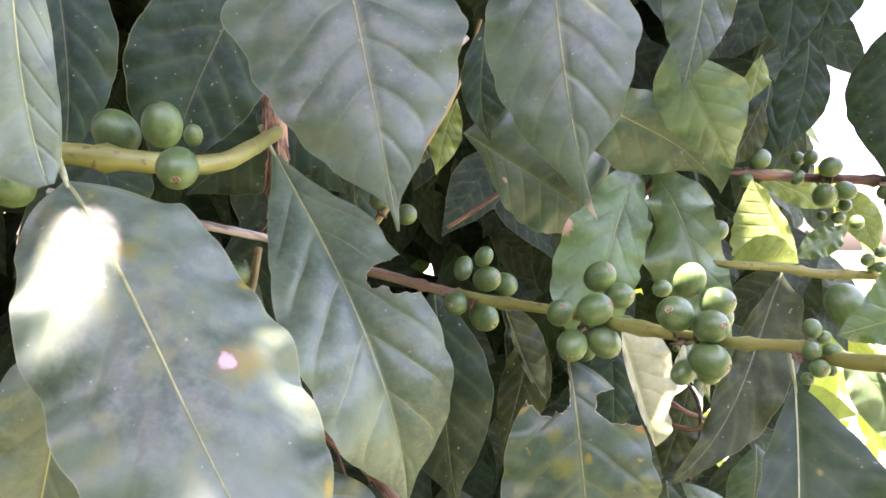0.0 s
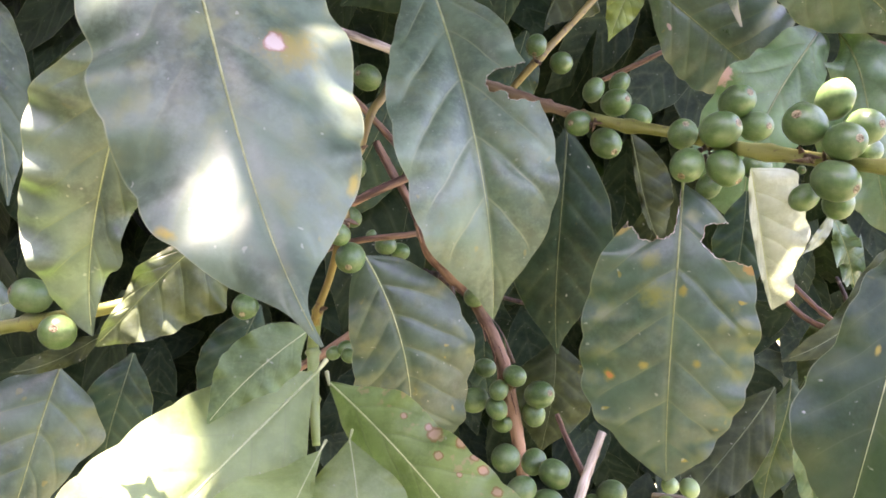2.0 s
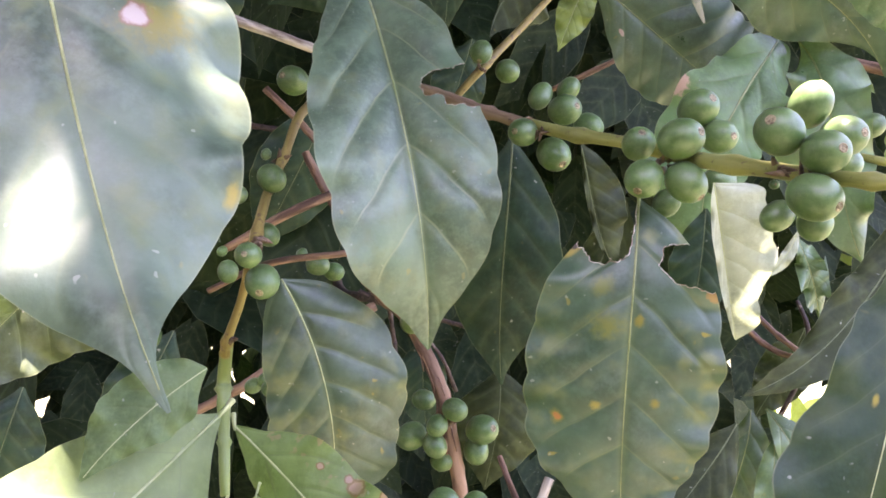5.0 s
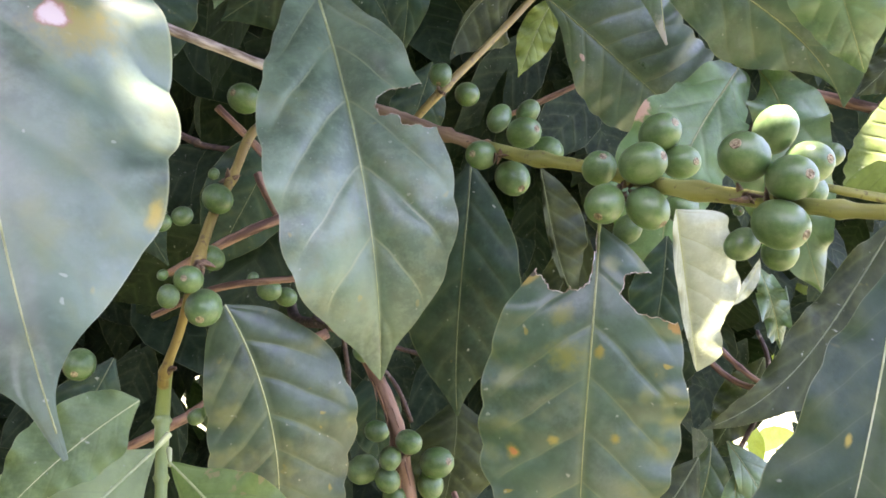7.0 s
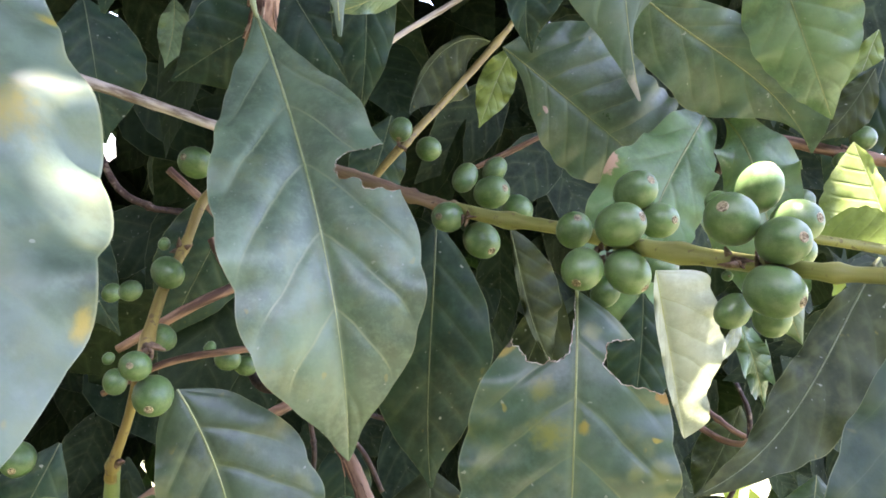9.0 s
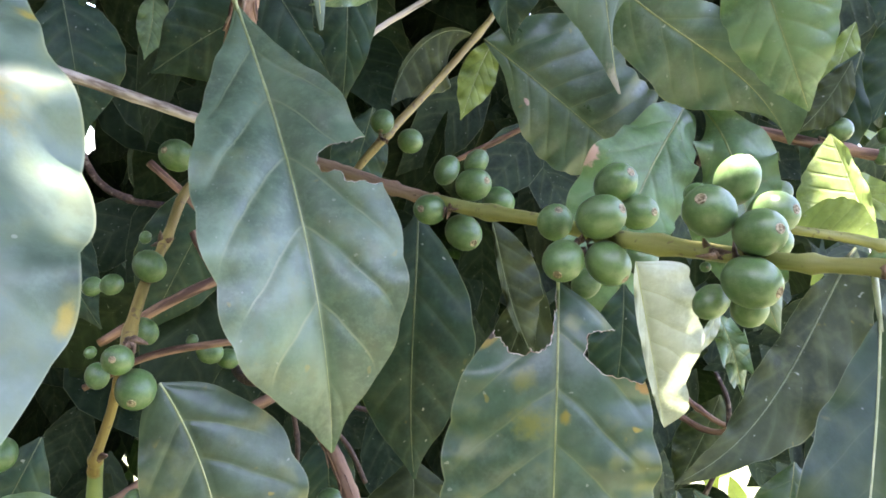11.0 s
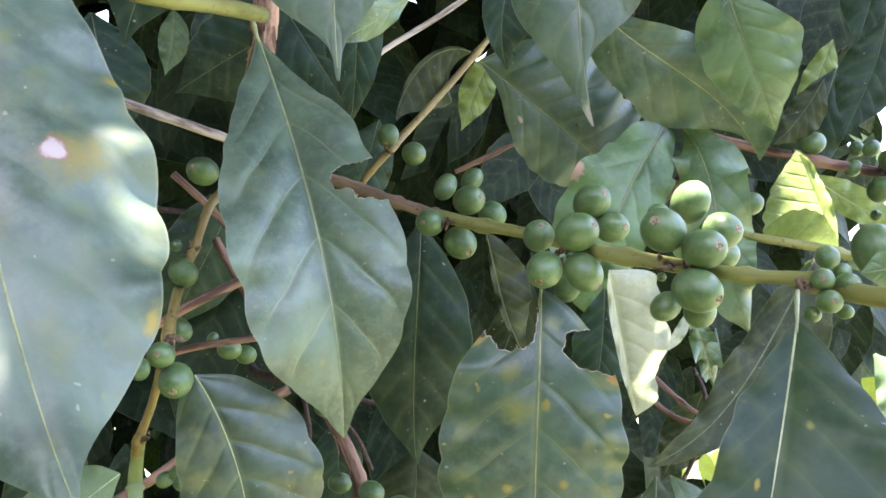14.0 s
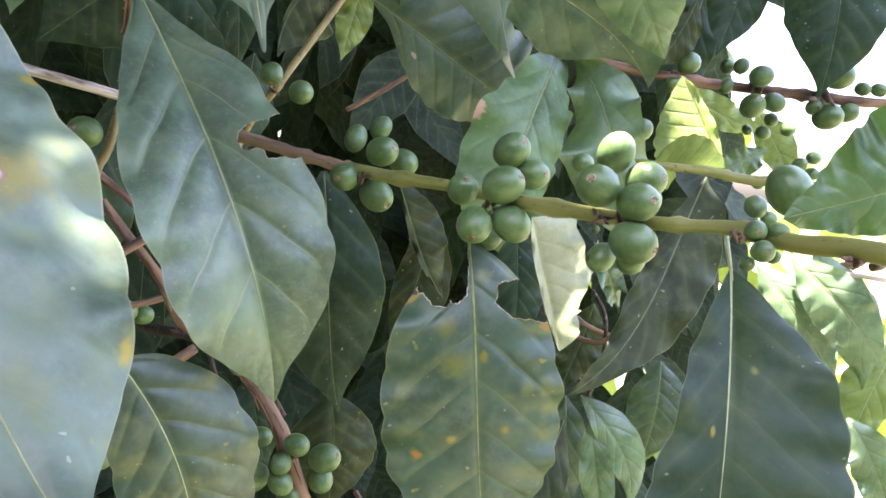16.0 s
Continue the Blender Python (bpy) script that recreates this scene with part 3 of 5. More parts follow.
foliage("foliage_deep", FOLIAGE_SHADE, random_leaves(5200, (-1.5, 0.95, 0.2), (0.7, 1.6, 2.3), 3, (0.10, 0.16), deep), "dense dark coffee foliage in the shade of the shrub")
foliage("foliage_left", FOLIAGE_SHADE, random_leaves(150, (-0.75, 0.56, 0.75), (-0.10, 0.8, 1.75), 4), "dark coffee leaves in deep shade")
# Unseen hedges added behind the camera and at left to block sky light
foliage("hedge_behind", FOLIAGE_SHADE, random_leaves(4600, (-4.5, -2.6, 0.1), (4.5, -1.5, 2.45), 11, (0.16, 0.3)), "unseen leaf hedge added behind the camera to cut low light")
foliage("hedge_left", FOLIAGE_SHADE, random_leaves(2600, (-1.9, -1.6, 0.1), (-1.0, 1.4, 2.6), 12, (0.16, 0.3)), "unseen leaf hedge added on the left to cut side light")
# unseen canopy added overhead to block the sun, open along gaps to chosen leaves
GAPS = [
        (Vector((0.0843, 0.3301, 1.2493)), 0.008),
    (Vector((0.0877, 0.3381, 1.2321)), 0.008),
    (Vector((0.0838, 0.2816, 1.2921)), 0.005),
    (Vector((0.1762, 0.4426, 1.3132)), 0.008),
    (Vector((-0.0832, 0.1912, 1.3008)), 0.002),
    (Vector((-0.0867, 0.1809, 1.2861)), 0.002),
    (Vector((-0.0363, 0.1943, 1.2694)), 0.001),
    (Vector((-0.0473, 0.1655, 1.2373)), 0.001),
    (Vector((-0.0978, 0.2371, 1.1572)), 0.012),
    (Vector((-0.1013, 0.2247, 1.1456)), 0.014),
    (Vector((-0.1070, 0.2135, 1.1374)), 0.014),
    (Vector((-0.0988, 0.2143, 1.1275)), 0.014),
    (Vector((0.2326, 0.4223, 1.2248)), 0.010),
    (Vector((0.2208, 0.4249, 1.2403)), 0.008),
]


def shaded(p, way, face, length, half):
    """Whether a leaf of the canopy leaves the gaps open."""
    way = way.normalized()
    left = way.cross(face).normalized()
    up = left.cross(way)
    slope = SUN_WAY.dot(up)
    for at, radius in GAPS:
        share = 0.5
        for _ in range(3):
            mid = p - up * (length * 0.18 * share * share)
            cross = at + SUN_WAY * ((mid - at).dot(up) / slope if abs(slope) > 0.05 else 0.9) - mid
            share = min(max(cross.dot(way) / length, 0.0), 1.0)
        room = radius + 0.001
        if -room < cross.dot(way) < length + room and abs(cross.dot(left)) < half + room:
            return False
    return True


foliage("canopy", FOLIAGE_SHADE, random_leaves(4600, (-1.4, -0.36, 2.2), (0.50, 1.9, 2.6), 5, (0.17, 0.26), shaded, True), "unseen leaf canopy added overhead to block the sun")
foliage("canopy_inner", FOLIAGE_SHADE, random_leaves(6500, (-0.72, -0.14, 2.05), (0.32, 0.66, 2.2), 6, (0.05, 0.08), shaded, True), "unseen small leaves added to close the sun-blocking canopy")


foliage("canopy_fine", FOLIAGE_SHADE, random_leaves(9000, (-0.36, 0.02, 1.99), (0.0, 0.30, 2.08), 16, (0.020, 0.032), shaded, True), "unseen tiny leaves added to narrow the sun gaps")


def over_view(p, way, face, length, half):
    return p.x < 0.35 * p.y and p.z > 1.44 + 0.40 * (p.y - 0.3) and shaded(p, way, face, length, half)


# Leaves added above the view to keep light off the deep foliage
foliage("foliage_upper", FOLIAGE_SHADE, random_leaves(1300, (-0.7, 0.42, 1.5), (0.3, 1.0, 1.95), 8, (0.08, 0.13), over_view, True), "unseen coffee leaves added above to shade the deep foliage")
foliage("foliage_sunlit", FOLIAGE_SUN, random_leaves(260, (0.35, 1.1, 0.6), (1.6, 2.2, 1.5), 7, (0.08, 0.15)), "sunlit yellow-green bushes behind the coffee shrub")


def shrub(rows, limbs, label):
    ob = new("coffee_shrub", None)
    ob.location = rows[0][:3]
    tagged(ob, label, "shrub", "coffee shrubs")
    stem(ob, "trunk", rows, BARK_DARK, knots=[0.3, 0.5, 0.7])
    for limb in limbs:
        stem(ob, "limb", limb, BARK_DARK)
    return ob


shrub([(-0.42, 1.24, -0.02, 0.014), (-0.38, 1.22, 0.5, 0.012), (-0.34, 1.20, 1.0, 0.010), (-0.32, 1.18, 1.5, 0.008), (-0.30, 1.14, 2.0, 0.006), (-0.28, 1.10, 2.4, 0.004)],
      [[(-0.33, 1.19, 1.3, 0.006), (-0.24, 0.98, 1.22, 0.005), (-0.16, 0.72, 1.16, 0.004), (-0.07, 0.50, 1.185, 0.003)], [(-0.32, 1.18, 1.6, 0.006), (-0.24, 0.95, 1.66, 0.005), (-0.16, 0.62, 1.60, 0.0045), (-0.09, 0.42, 1.46, 0.0045)], [(-0.30, 1.14, 2.0, 0.005), (-0.1, 0.8, 1.86, 0.004), (0.02, 0.5, 1.62, 0.003), (0.06, 0.34, 1.452, 0.003)]],
      "dark brown coffee shrub trunk rising from the ground")
shrub([(0.26, 1.30, -0.02, 0.012), (0.24, 1.28, 0.6, 0.010), (0.20, 1.25, 1.2, 0.008), (0.16, 1.2, 1.9, 0.005)],
      [[(0.20, 1.25, 1.25, 0.005), (0.17, 0.98, 1.28, 0.004), (0.155, 0.72, 1.325, 0.003), (0.149, 0.55, 1.357, 0.003)]],
      "slim brown coffee shrub trunk deep in the shade")

# ---- the branches ----
# the fruiting branch in the middle

main_branch = branch((-0.0488, 0.3962, 1.2928), 'yellow-green coffee branch with clusters of unripe green berries')
stem(main_branch, 'woody_stem', [(-0.0857, 0.4187, 1.3010, 0.0020), (-0.0610, 0.4054, 1.2953, 0.0022), (-0.0324, 0.3873, 1.2892, 0.0025), (-0.0116, 0.3737, 1.2843, 0.0022), (0.0041, 0.3617, 1.2807, 0.0024), (0.0120, 0.3552, 1.2797, 0.0020)], BARK, knots=[0.62, 0.85])
stem(main_branch, 'stem', [(0.0076, 0.3579, 1.2803, 0.0022), (0.0227, 0.3439, 1.2780, 0.0023), (0.0398, 0.3270, 1.2765, 0.0020), (0.0600, 0.3083, 1.2732, 0.0024), (0.0755, 0.2843, 1.2715, 0.0022), (0.0884, 0.2651, 1.2704, 0.0020), (0.0988, 0.2558, 1.2706, 0.0017), (0.1051, 0.2472, 1.2708, 0.0020), (0.1121, 0.2323, 1.2689, 0.0023), (0.1219, 0.2211, 1.2688, 0.0025), (0.1352, 0.2063, 1.2665, 0.0025)], STEM, knots=[0.12, 0.36, 0.56, 0.72])
berry(main_branch, (0.0089, 0.3629, 1.2916), (0.24, 0.51, 0.82), 0.0042, 1.4, BERRY)
berry(main_branch, (0.0183, 0.3704, 1.2965), (0.47, 0.24, 0.85), 0.0041, 1.2, BERRY)
berry(main_branch, (0.0188, 0.3556, 1.2871), (0.69, -0.67, 0.25), 0.0057, 1.12, BERRY)
berry(main_branch, (0.0279, 0.3742, 1.2841), (-0.70, 0.62, 0.36), 0.0054, 1.12, BERRY)
berry(main_branch, (0.0057, 0.3529, 1.2769), (-0.44, -0.90, -0.08), 0.0053, 1.12, BERRY)
berry(main_branch, (0.0176, 0.3557, 1.2709), (0.58, -0.66, -0.48), 0.0061, 1.12, BERRY)
berry(main_branch, (0.0444, 0.3153, 1.2757), (0.04, -0.81, 0.58), 0.0051, 1.12, BERRY)
berry(main_branch, (0.0554, 0.3030, 1.2779), (0.70, -0.61, 0.38), 0.0062, 1.12, BERRY)
berry(main_branch, (0.0605, 0.3202, 1.2893), (0.47, -0.74, 0.47), 0.0059, 1.15, BERRY)
berry(main_branch, (0.0681, 0.3208, 1.2819), (0.61, -0.79, 0.06), 0.0054, 1.12, BERRY)
berry(main_branch, (0.0469, 0.3016, 1.2650), (-0.23, -0.73, -0.64), 0.0056, 1.12, BERRY)
berry(main_branch, (0.0591, 0.3044, 1.2659), (0.71, -0.40, -0.58), 0.0059, 1.12, BERRY)
berry(main_branch, (0.0716, 0.3272, 1.2690), (0.43, 0.86, 0.28), 0.0051, 1.12, BERRY)
berry(main_branch, (0.0574, 0.3334, 1.2596), (0.49, 0.18, 0.85), 0.0045, 1.12, BERRY)
berry(main_branch, (0.0739, 0.2641, 1.2793), (-0.54, -0.79, 0.30), 0.0059, 1.12, BERRY)
berry(main_branch, (0.0837, 0.2816, 1.2892), (0.18, -0.54, 0.82), 0.0054, 1.2, BERRY)
berry(main_branch, (0.0839, 0.2598, 1.2757), (0.39, -0.91, 0.16), 0.0054, 1.12, BERRY)
berry(main_branch, (0.0921, 0.2782, 1.2820), (0.57, -0.80, 0.19), 0.0055, 1.12, BERRY)
berry(main_branch, (0.0971, 0.2887, 1.2761), (0.48, 0.65, 0.59), 0.0040, 1.12, BERRY)
berry(main_branch, (0.0835, 0.2599, 1.2650), (0.71, -0.67, -0.23), 0.0059, 1.12, BERRY)
berry(main_branch, (0.0787, 0.2717, 1.2596), (0.66, 0.39, 0.64), 0.0039, 1.2, BERRY)
berry(main_branch, (0.0894, 0.2784, 1.2595), (0.12, 0.53, 0.84), 0.0045, 1.12, BERRY)
berry(main_branch, (0.0777, 0.2943, 1.2860), (0.76, 0.63, 0.12), 0.0032, 1.12, BERRY)
berry(main_branch, (0.0769, 0.2735, 1.2673), (0.06, -1.00, -0.01), 0.0013, 1.12, BERRY)
berry(main_branch, (0.1082, 0.2435, 1.2767), (0.11, 0.80, 0.59), 0.0028, 1.12, BERRY)
berry(main_branch, (0.1046, 0.2353, 1.2711), (-0.20, -0.98, -0.02), 0.0027, 1.12, BERRY)
berry(main_branch, (0.1104, 0.2357, 1.2709), (0.49, -0.87, 0.11), 0.0026, 1.12, BERRY)
berry(main_branch, (0.1061, 0.2337, 1.2664), (-0.01, -1.00, 0.09), 0.0028, 1.12, BERRY)
berry(main_branch, (0.1040, 0.2367, 1.2630), (-0.11, -0.99, 0.08), 0.0019, 1.12, BERRY)
berry(main_branch, (0.1131, 0.2419, 1.2646), (-0.70, 0.70, -0.16), 0.0018, 1.12, BERRY)
berry(main_branch, (0.1125, 0.2448, 1.2738), (0.57, 0.72, 0.39), 0.0021, 1.12, BERRY)
berry(main_branch, (0.1318, 0.2715, 1.2816), (-0.39, 0.26, 0.88), 0.0067, 1.12, BERRY)
bracts(main_branch, (0.0521, 0.3079, 1.2703), 0.0028, 1012, 6)
bracts(main_branch, (0.0767, 0.2674, 1.2707), 0.003, 1212, 7)
bracts(main_branch, (0.0823, 0.2657, 1.2706), 0.0025, 1255, 5)
bracts(main_branch, (0.0125, 0.3503, 1.2778), 0.0025, 800, 5)
bracts(main_branch, (-0.0004, 0.3634, 1.2820), 0.002, 745, 3)
bracts(main_branch, (0.1019, 0.2386, 1.2702), 0.003, 1306, 6)
bracts(main_branch, (0.1233, 0.2218, 1.2663), 0.004, 1525, 7)
# leaves on the middle branch
leaf(main_branch, (0.0473, 0.3142, 1.2592), (0.0502, 0.3020, 1.2254), (0.0535, 0.3025, 1.1927), (0.0589, 0.3061, 1.1574), (-0.09, -0.99, 0.13), 0.0306, 0.0278, -8, -10, LEAF_B, outline=((0.01, 0.43, 0.68, 0.81, 0.91, 0.98, 0.99, 1.0, 0.99, 0.9, 0.7, 0.41, 0.01), (0.01, 0.45, 0.65, 0.82, 0.92, 0.97, 1.0, 0.97, 0.92, 0.82, 0.67, 0.45, 0.01)), wave=(0.0012, 4), bites=[(0.075, -0.52, 0.125, 0.45), (0.10, -0.27, 0.10, 0.2), (0.03, -0.92, 0.12, 0.4), (0.195, 0.85, 0.068, 0.46)], petiole=1)
leaf(main_branch, (0.1029, 0.2427, 1.2608), (0.0979, 0.2289, 1.2460), (0.0935, 0.2178, 1.2279), (0.0895, 0.2128, 1.1866), (-0.43, -0.88, 0.21), 0.0179, 0.0266, 38, -12, LEAF_D, outline=((0.02, 0.16, 0.31, 0.46, 0.6, 0.66, 0.71, 0.88, 1.0, 1.0, 0.8, 0.47, 0.01), (0.02, 0.29, 0.54, 0.72, 0.86, 0.95, 0.98, 1.0, 0.98, 0.88, 0.67, 0.38, 0.01)), wave=(0.0012, 3), petiole=1.7, quilt=0.2)
leaf(main_branch, (0.0691, 0.3205, 1.2677), (0.0748, 0.3270, 1.2531), (0.0813, 0.3348, 1.2364), (0.0889, 0.3465, 1.2175), (-0.16, -0.98, 0.07), 0.0044, 0.0161, 50, -10, LEAF_PALE, outline=((0.09, 0.61, 0.79, 0.97, 1.0, 0.97, 0.94, 0.91, 0.78, 0.62, 0.46, 0.3, 0.0), (0.02, 0.87, 0.93, 0.98, 0.98, 0.99, 1.0, 0.85, 0.68, 0.57, 0.55, 0.48, 0.02)), wave=(0.0008, 3))
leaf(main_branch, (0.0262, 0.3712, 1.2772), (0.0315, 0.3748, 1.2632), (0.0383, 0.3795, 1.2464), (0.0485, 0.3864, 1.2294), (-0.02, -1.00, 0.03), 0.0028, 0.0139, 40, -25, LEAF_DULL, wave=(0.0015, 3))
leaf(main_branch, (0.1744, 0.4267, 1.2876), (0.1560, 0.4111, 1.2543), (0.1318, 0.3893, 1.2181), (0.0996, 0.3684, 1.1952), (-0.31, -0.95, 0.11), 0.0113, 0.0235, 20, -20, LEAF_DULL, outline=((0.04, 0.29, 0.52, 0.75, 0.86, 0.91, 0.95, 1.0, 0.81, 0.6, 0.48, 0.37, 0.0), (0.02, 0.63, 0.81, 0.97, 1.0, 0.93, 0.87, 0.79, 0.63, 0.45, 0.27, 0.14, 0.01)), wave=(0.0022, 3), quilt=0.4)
leaf(main_branch, (0.1551, 0.2393, 1.2891), (0.1442, 0.2421, 1.2834), (0.1322, 0.2460, 1.2787), (0.1185, 0.2492, 1.2741), (-0.54, -0.84, -0.00), 0.0206, 0.0113, 5, -20, LEAF_YOUNGDARK, outline=((0.02, 0.48, 0.95, 1.0, 0.93, 0.87, 0.8, 0.66, 0.52, 0.38, 0.26, 0.16, 0.0), (0.04, 0.28, 0.52, 0.76, 1.0, 0.95, 0.91, 0.81, 0.71, 0.57, 0.42, 0.29, 0.0)), wave=(0.002, 3))
# leaf hanging from the stem beside it, and the woody stem that carries it

hanging_branch = branch((-0.0786, 0.3900, 1.2896), 'brown woody coffee stem with loose peeling bark')
stem(hanging_branch, 'woody_stem', [(-0.0919, 0.4100, 1.4678, 0.0067), (-0.0850, 0.4000, 1.4038, 0.0063), (-0.0790, 0.3920, 1.3563, 0.0056), (-0.0775, 0.3900, 1.3295, 0.0048), (-0.0781, 0.3900, 1.3056, 0.0035), (-0.0786, 0.3900, 1.2883, 0.0011)], BARK_LOOSE, knots=[0.62])
leaf(hanging_branch, (-0.0794, 0.3833, 1.3463), (-0.0443, 0.3484, 1.2903), (-0.0231, 0.3304, 1.2444), (-0.0149, 0.3467, 1.1944), (0.23, -0.97, -0.05), 0.0325, 0.0290, 22, 4, LEAF_A, outline=((0.01, 0.18, 0.4, 0.59, 0.76, 0.91, 1.0, 1.0, 0.94, 0.89, 0.68, 0.29, 0.01), (0.01, 0.15, 0.33, 0.58, 0.8, 0.89, 0.94, 0.99, 1.0, 0.88, 0.63, 0.21, 0.01)), wave=(0.0008, 5), bites=[(0.470, 0.62, 0.030, 0.30), (0.488, 0.95, 0.050, 0.40)], petiole=1, quilt=1.7)
stem(hanging_branch, 'stem', [(-0.1575, 0.2350, 1.3346, 0.0030), (-0.1379, 0.2400, 1.3304, 0.0033), (-0.1146, 0.2460, 1.3286, 0.0034), (-0.0882, 0.2520, 1.3263, 0.0033), (-0.0757, 0.2750, 1.3283, 0.0032), (-0.0726, 0.3100, 1.3372, 0.0032), (-0.0751, 0.3750, 1.3526, 0.0031)], STEM, knots=[0.42, 0.55])
berry(hanging_branch, (-0.0853, 0.2520, 1.3376), (0.03, -0.33, 0.94), 0.0062, 1.15, BERRY)
berry(hanging_branch, (-0.1015, 0.2580, 1.3362), (-0.70, -0.23, 0.67), 0.0070, 1.12, BERRY)
berry(hanging_branch, (-0.0813, 0.2700, 1.3370), (0.12, -0.32, 0.94), 0.0031, 1.2, BERRY)
berry(hanging_branch, (-0.0768, 0.2400, 1.3234), (0.16, -0.80, -0.58), 0.0062, 1.12, BERRY)
berry(hanging_branch, (-0.1229, 0.2500, 1.3368), (-0.46, 0.76, 0.46), 0.0031, 1.12, BERRY)
berry(hanging_branch, (-0.1164, 0.2400, 1.3255), (0.52, 0.65, 0.56), 0.0049, 1.12, BERRY)
berry(hanging_branch, (-0.1249, 0.2400, 1.3181), (-0.12, -0.96, 0.25), 0.0065, 1.12, BERRY)
leaf(hanging_branch, (-0.0928, 0.2042, 1.3168), (-0.0632, 0.1827, 1.2787), (-0.0403, 0.1700, 1.2427), (-0.0166, 0.1532, 1.2198), (0.48, -0.88, 0.06), 0.0264, 0.0299, -4, -14, LEAF_BIG, outline=((0.02, 0.63, 0.77, 0.9, 0.99, 0.97, 1.0, 0.95, 0.87, 0.76, 0.44, 0.13, 0.01), (0.01, 0.63, 0.79, 0.86, 0.93, 0.98, 1.0, 0.95, 0.85, 0.66, 0.33, 0.06, 0.01)), wave=(0.0016, 4), petiole=1, quilt=0.9)
leaf(hanging_branch, (-0.1107, 0.2100, 1.3859), (-0.1034, 0.2000, 1.3573), (-0.1006, 0.2000, 1.3355), (-0.0952, 0.2000, 1.3154), (0.44, -0.87, -0.20), 0.0170, 0.0080, 0, 0, LEAF_L, wave=(0.001, 2), shape='blunt')
leaf(hanging_branch, (-0.1465, 0.3100, 1.4184), (-0.1377, 0.3000, 1.3840), (-0.1356, 0.3000, 1.3594), (-0.1377, 0.3000, 1.3288), (0.41, -0.89, -0.21), 0.0123, 0.0187, 0, -10, LEAF_SHADE, wave=(0.001, 3))
leaf(hanging_branch, (-0.0796, 0.3400, 1.4160), (-0.0887, 0.3350, 1.3892), (-0.0987, 0.3300, 1.3631), (-0.1088, 0.3300, 1.3249), (0.26, -0.94, -0.22), 0.0306, 0.0253, 0, -10, LEAF_SHADE, wave=(0.001, 3))
# left twig with berries and the pale young shoot

shoot_branch = branch((-0.0952, 0.4144, 1.2824), 'thin coffee twig ending in a pale young shoot')
stem(shoot_branch, 'stem', [(-0.0956, 0.4302, 1.3000, 0.0020), (-0.0952, 0.4144, 1.2824, 0.0021), (-0.0953, 0.3989, 1.2720, 0.0021), (-0.0914, 0.3785, 1.2554, 0.0018), (-0.0808, 0.3388, 1.2401, 0.0018), (-0.0699, 0.3062, 1.2249, 0.0017), (-0.0724, 0.3081, 1.2067, 0.0014), (-0.0775, 0.3140, 1.1923, 0.0016), (-0.0808, 0.3213, 1.1848, 0.0022)], STEM_BROWN, knots=[0.38, 0.6, 0.9])
stem(shoot_branch, 'stem', [(-0.0780, 0.3149, 1.1917, 0.0020), (-0.0840, 0.3306, 1.1747, 0.0025), (-0.0819, 0.3285, 1.1658, 0.0025), (-0.0789, 0.3254, 1.1557, 0.0021), (-0.0749, 0.3204, 1.1448, 0.0020), (-0.0725, 0.3183, 1.1366, 0.0016)], STEM_PALE, knots=[0.3, 0.65])
berry(shoot_branch, (-0.1000, 0.3990, 1.2879), (-0.35, -0.93, 0.14), 0.0066, 1.12, BERRY)
berry(shoot_branch, (-0.0800, 0.3391, 1.2467), (-0.72, 0.53, 0.45), 0.0052, 1.12, BERRY)
berry(shoot_branch, (-0.0657, 0.2925, 1.2238), (0.10, -0.98, 0.15), 0.0042, 1.12, BERRY)
berry(shoot_branch, (-0.0628, 0.2996, 1.2154), (0.25, -0.85, -0.46), 0.0055, 1.12, BERRY)
berry(shoot_branch, (-0.0834, 0.3202, 1.2134), (-0.28, 0.34, 0.90), 0.0036, 1.12, BERRY)
berry(shoot_branch, (-0.0745, 0.3289, 1.2273), (-0.80, 0.25, 0.54), 0.0041, 1.12, BERRY)
berry(shoot_branch, (-0.0873, 0.3220, 1.2197), (0.12, 0.68, 0.73), 0.0018, 1.12, BERRY)
berry(shoot_branch, (-0.0969, 0.3728, 1.2549), (0.06, 0.34, 0.94), 0.0022, 1.12, BERRY)
berry(shoot_branch, (-0.1017, 0.3614, 1.2374), (0.30, 0.87, 0.40), 0.0038, 1.12, BERRY)
leaf(shoot_branch, (-0.0629, 0.3167, 1.2147), (-0.0519, 0.3192, 1.1982), (-0.0426, 0.3215, 1.1774), (-0.0394, 0.3343, 1.1359), (0.29, -0.93, 0.24), 0.0220, 0.0291, -8, -14, LEAF_C, outline=((0.2, 0.47, 0.65, 0.76, 0.84, 0.89, 0.93, 0.97, 0.98, 1.0, 0.96, 0.62, 0.01), (0.01, 0.41, 0.64, 0.81, 0.93, 0.96, 1.0, 0.97, 0.84, 0.79, 0.74, 0.54, 0.01)), wave=(0.0009, 3), quilt=1.25)
leaf(shoot_branch, (-0.0637, 0.2694, 1.1934), (-0.0696, 0.2602, 1.1864), (-0.0754, 0.2519, 1.1780), (-0.0827, 0.2445, 1.1647), (0.38, -0.89, 0.27), 0.0111, 0.0093, 0, -10, LEAF_FRESH, outline=((0.04, 0.51, 0.78, 0.85, 0.93, 1.0, 0.99, 0.98, 0.87, 0.69, 0.47, 0.23, 0.03), (0.04, 0.32, 0.67, 0.96, 0.98, 1.0, 0.98, 0.79, 0.62, 0.49, 0.36, 0.19, 0.03)), wave=(0.0008, 3), quilt=0.12)
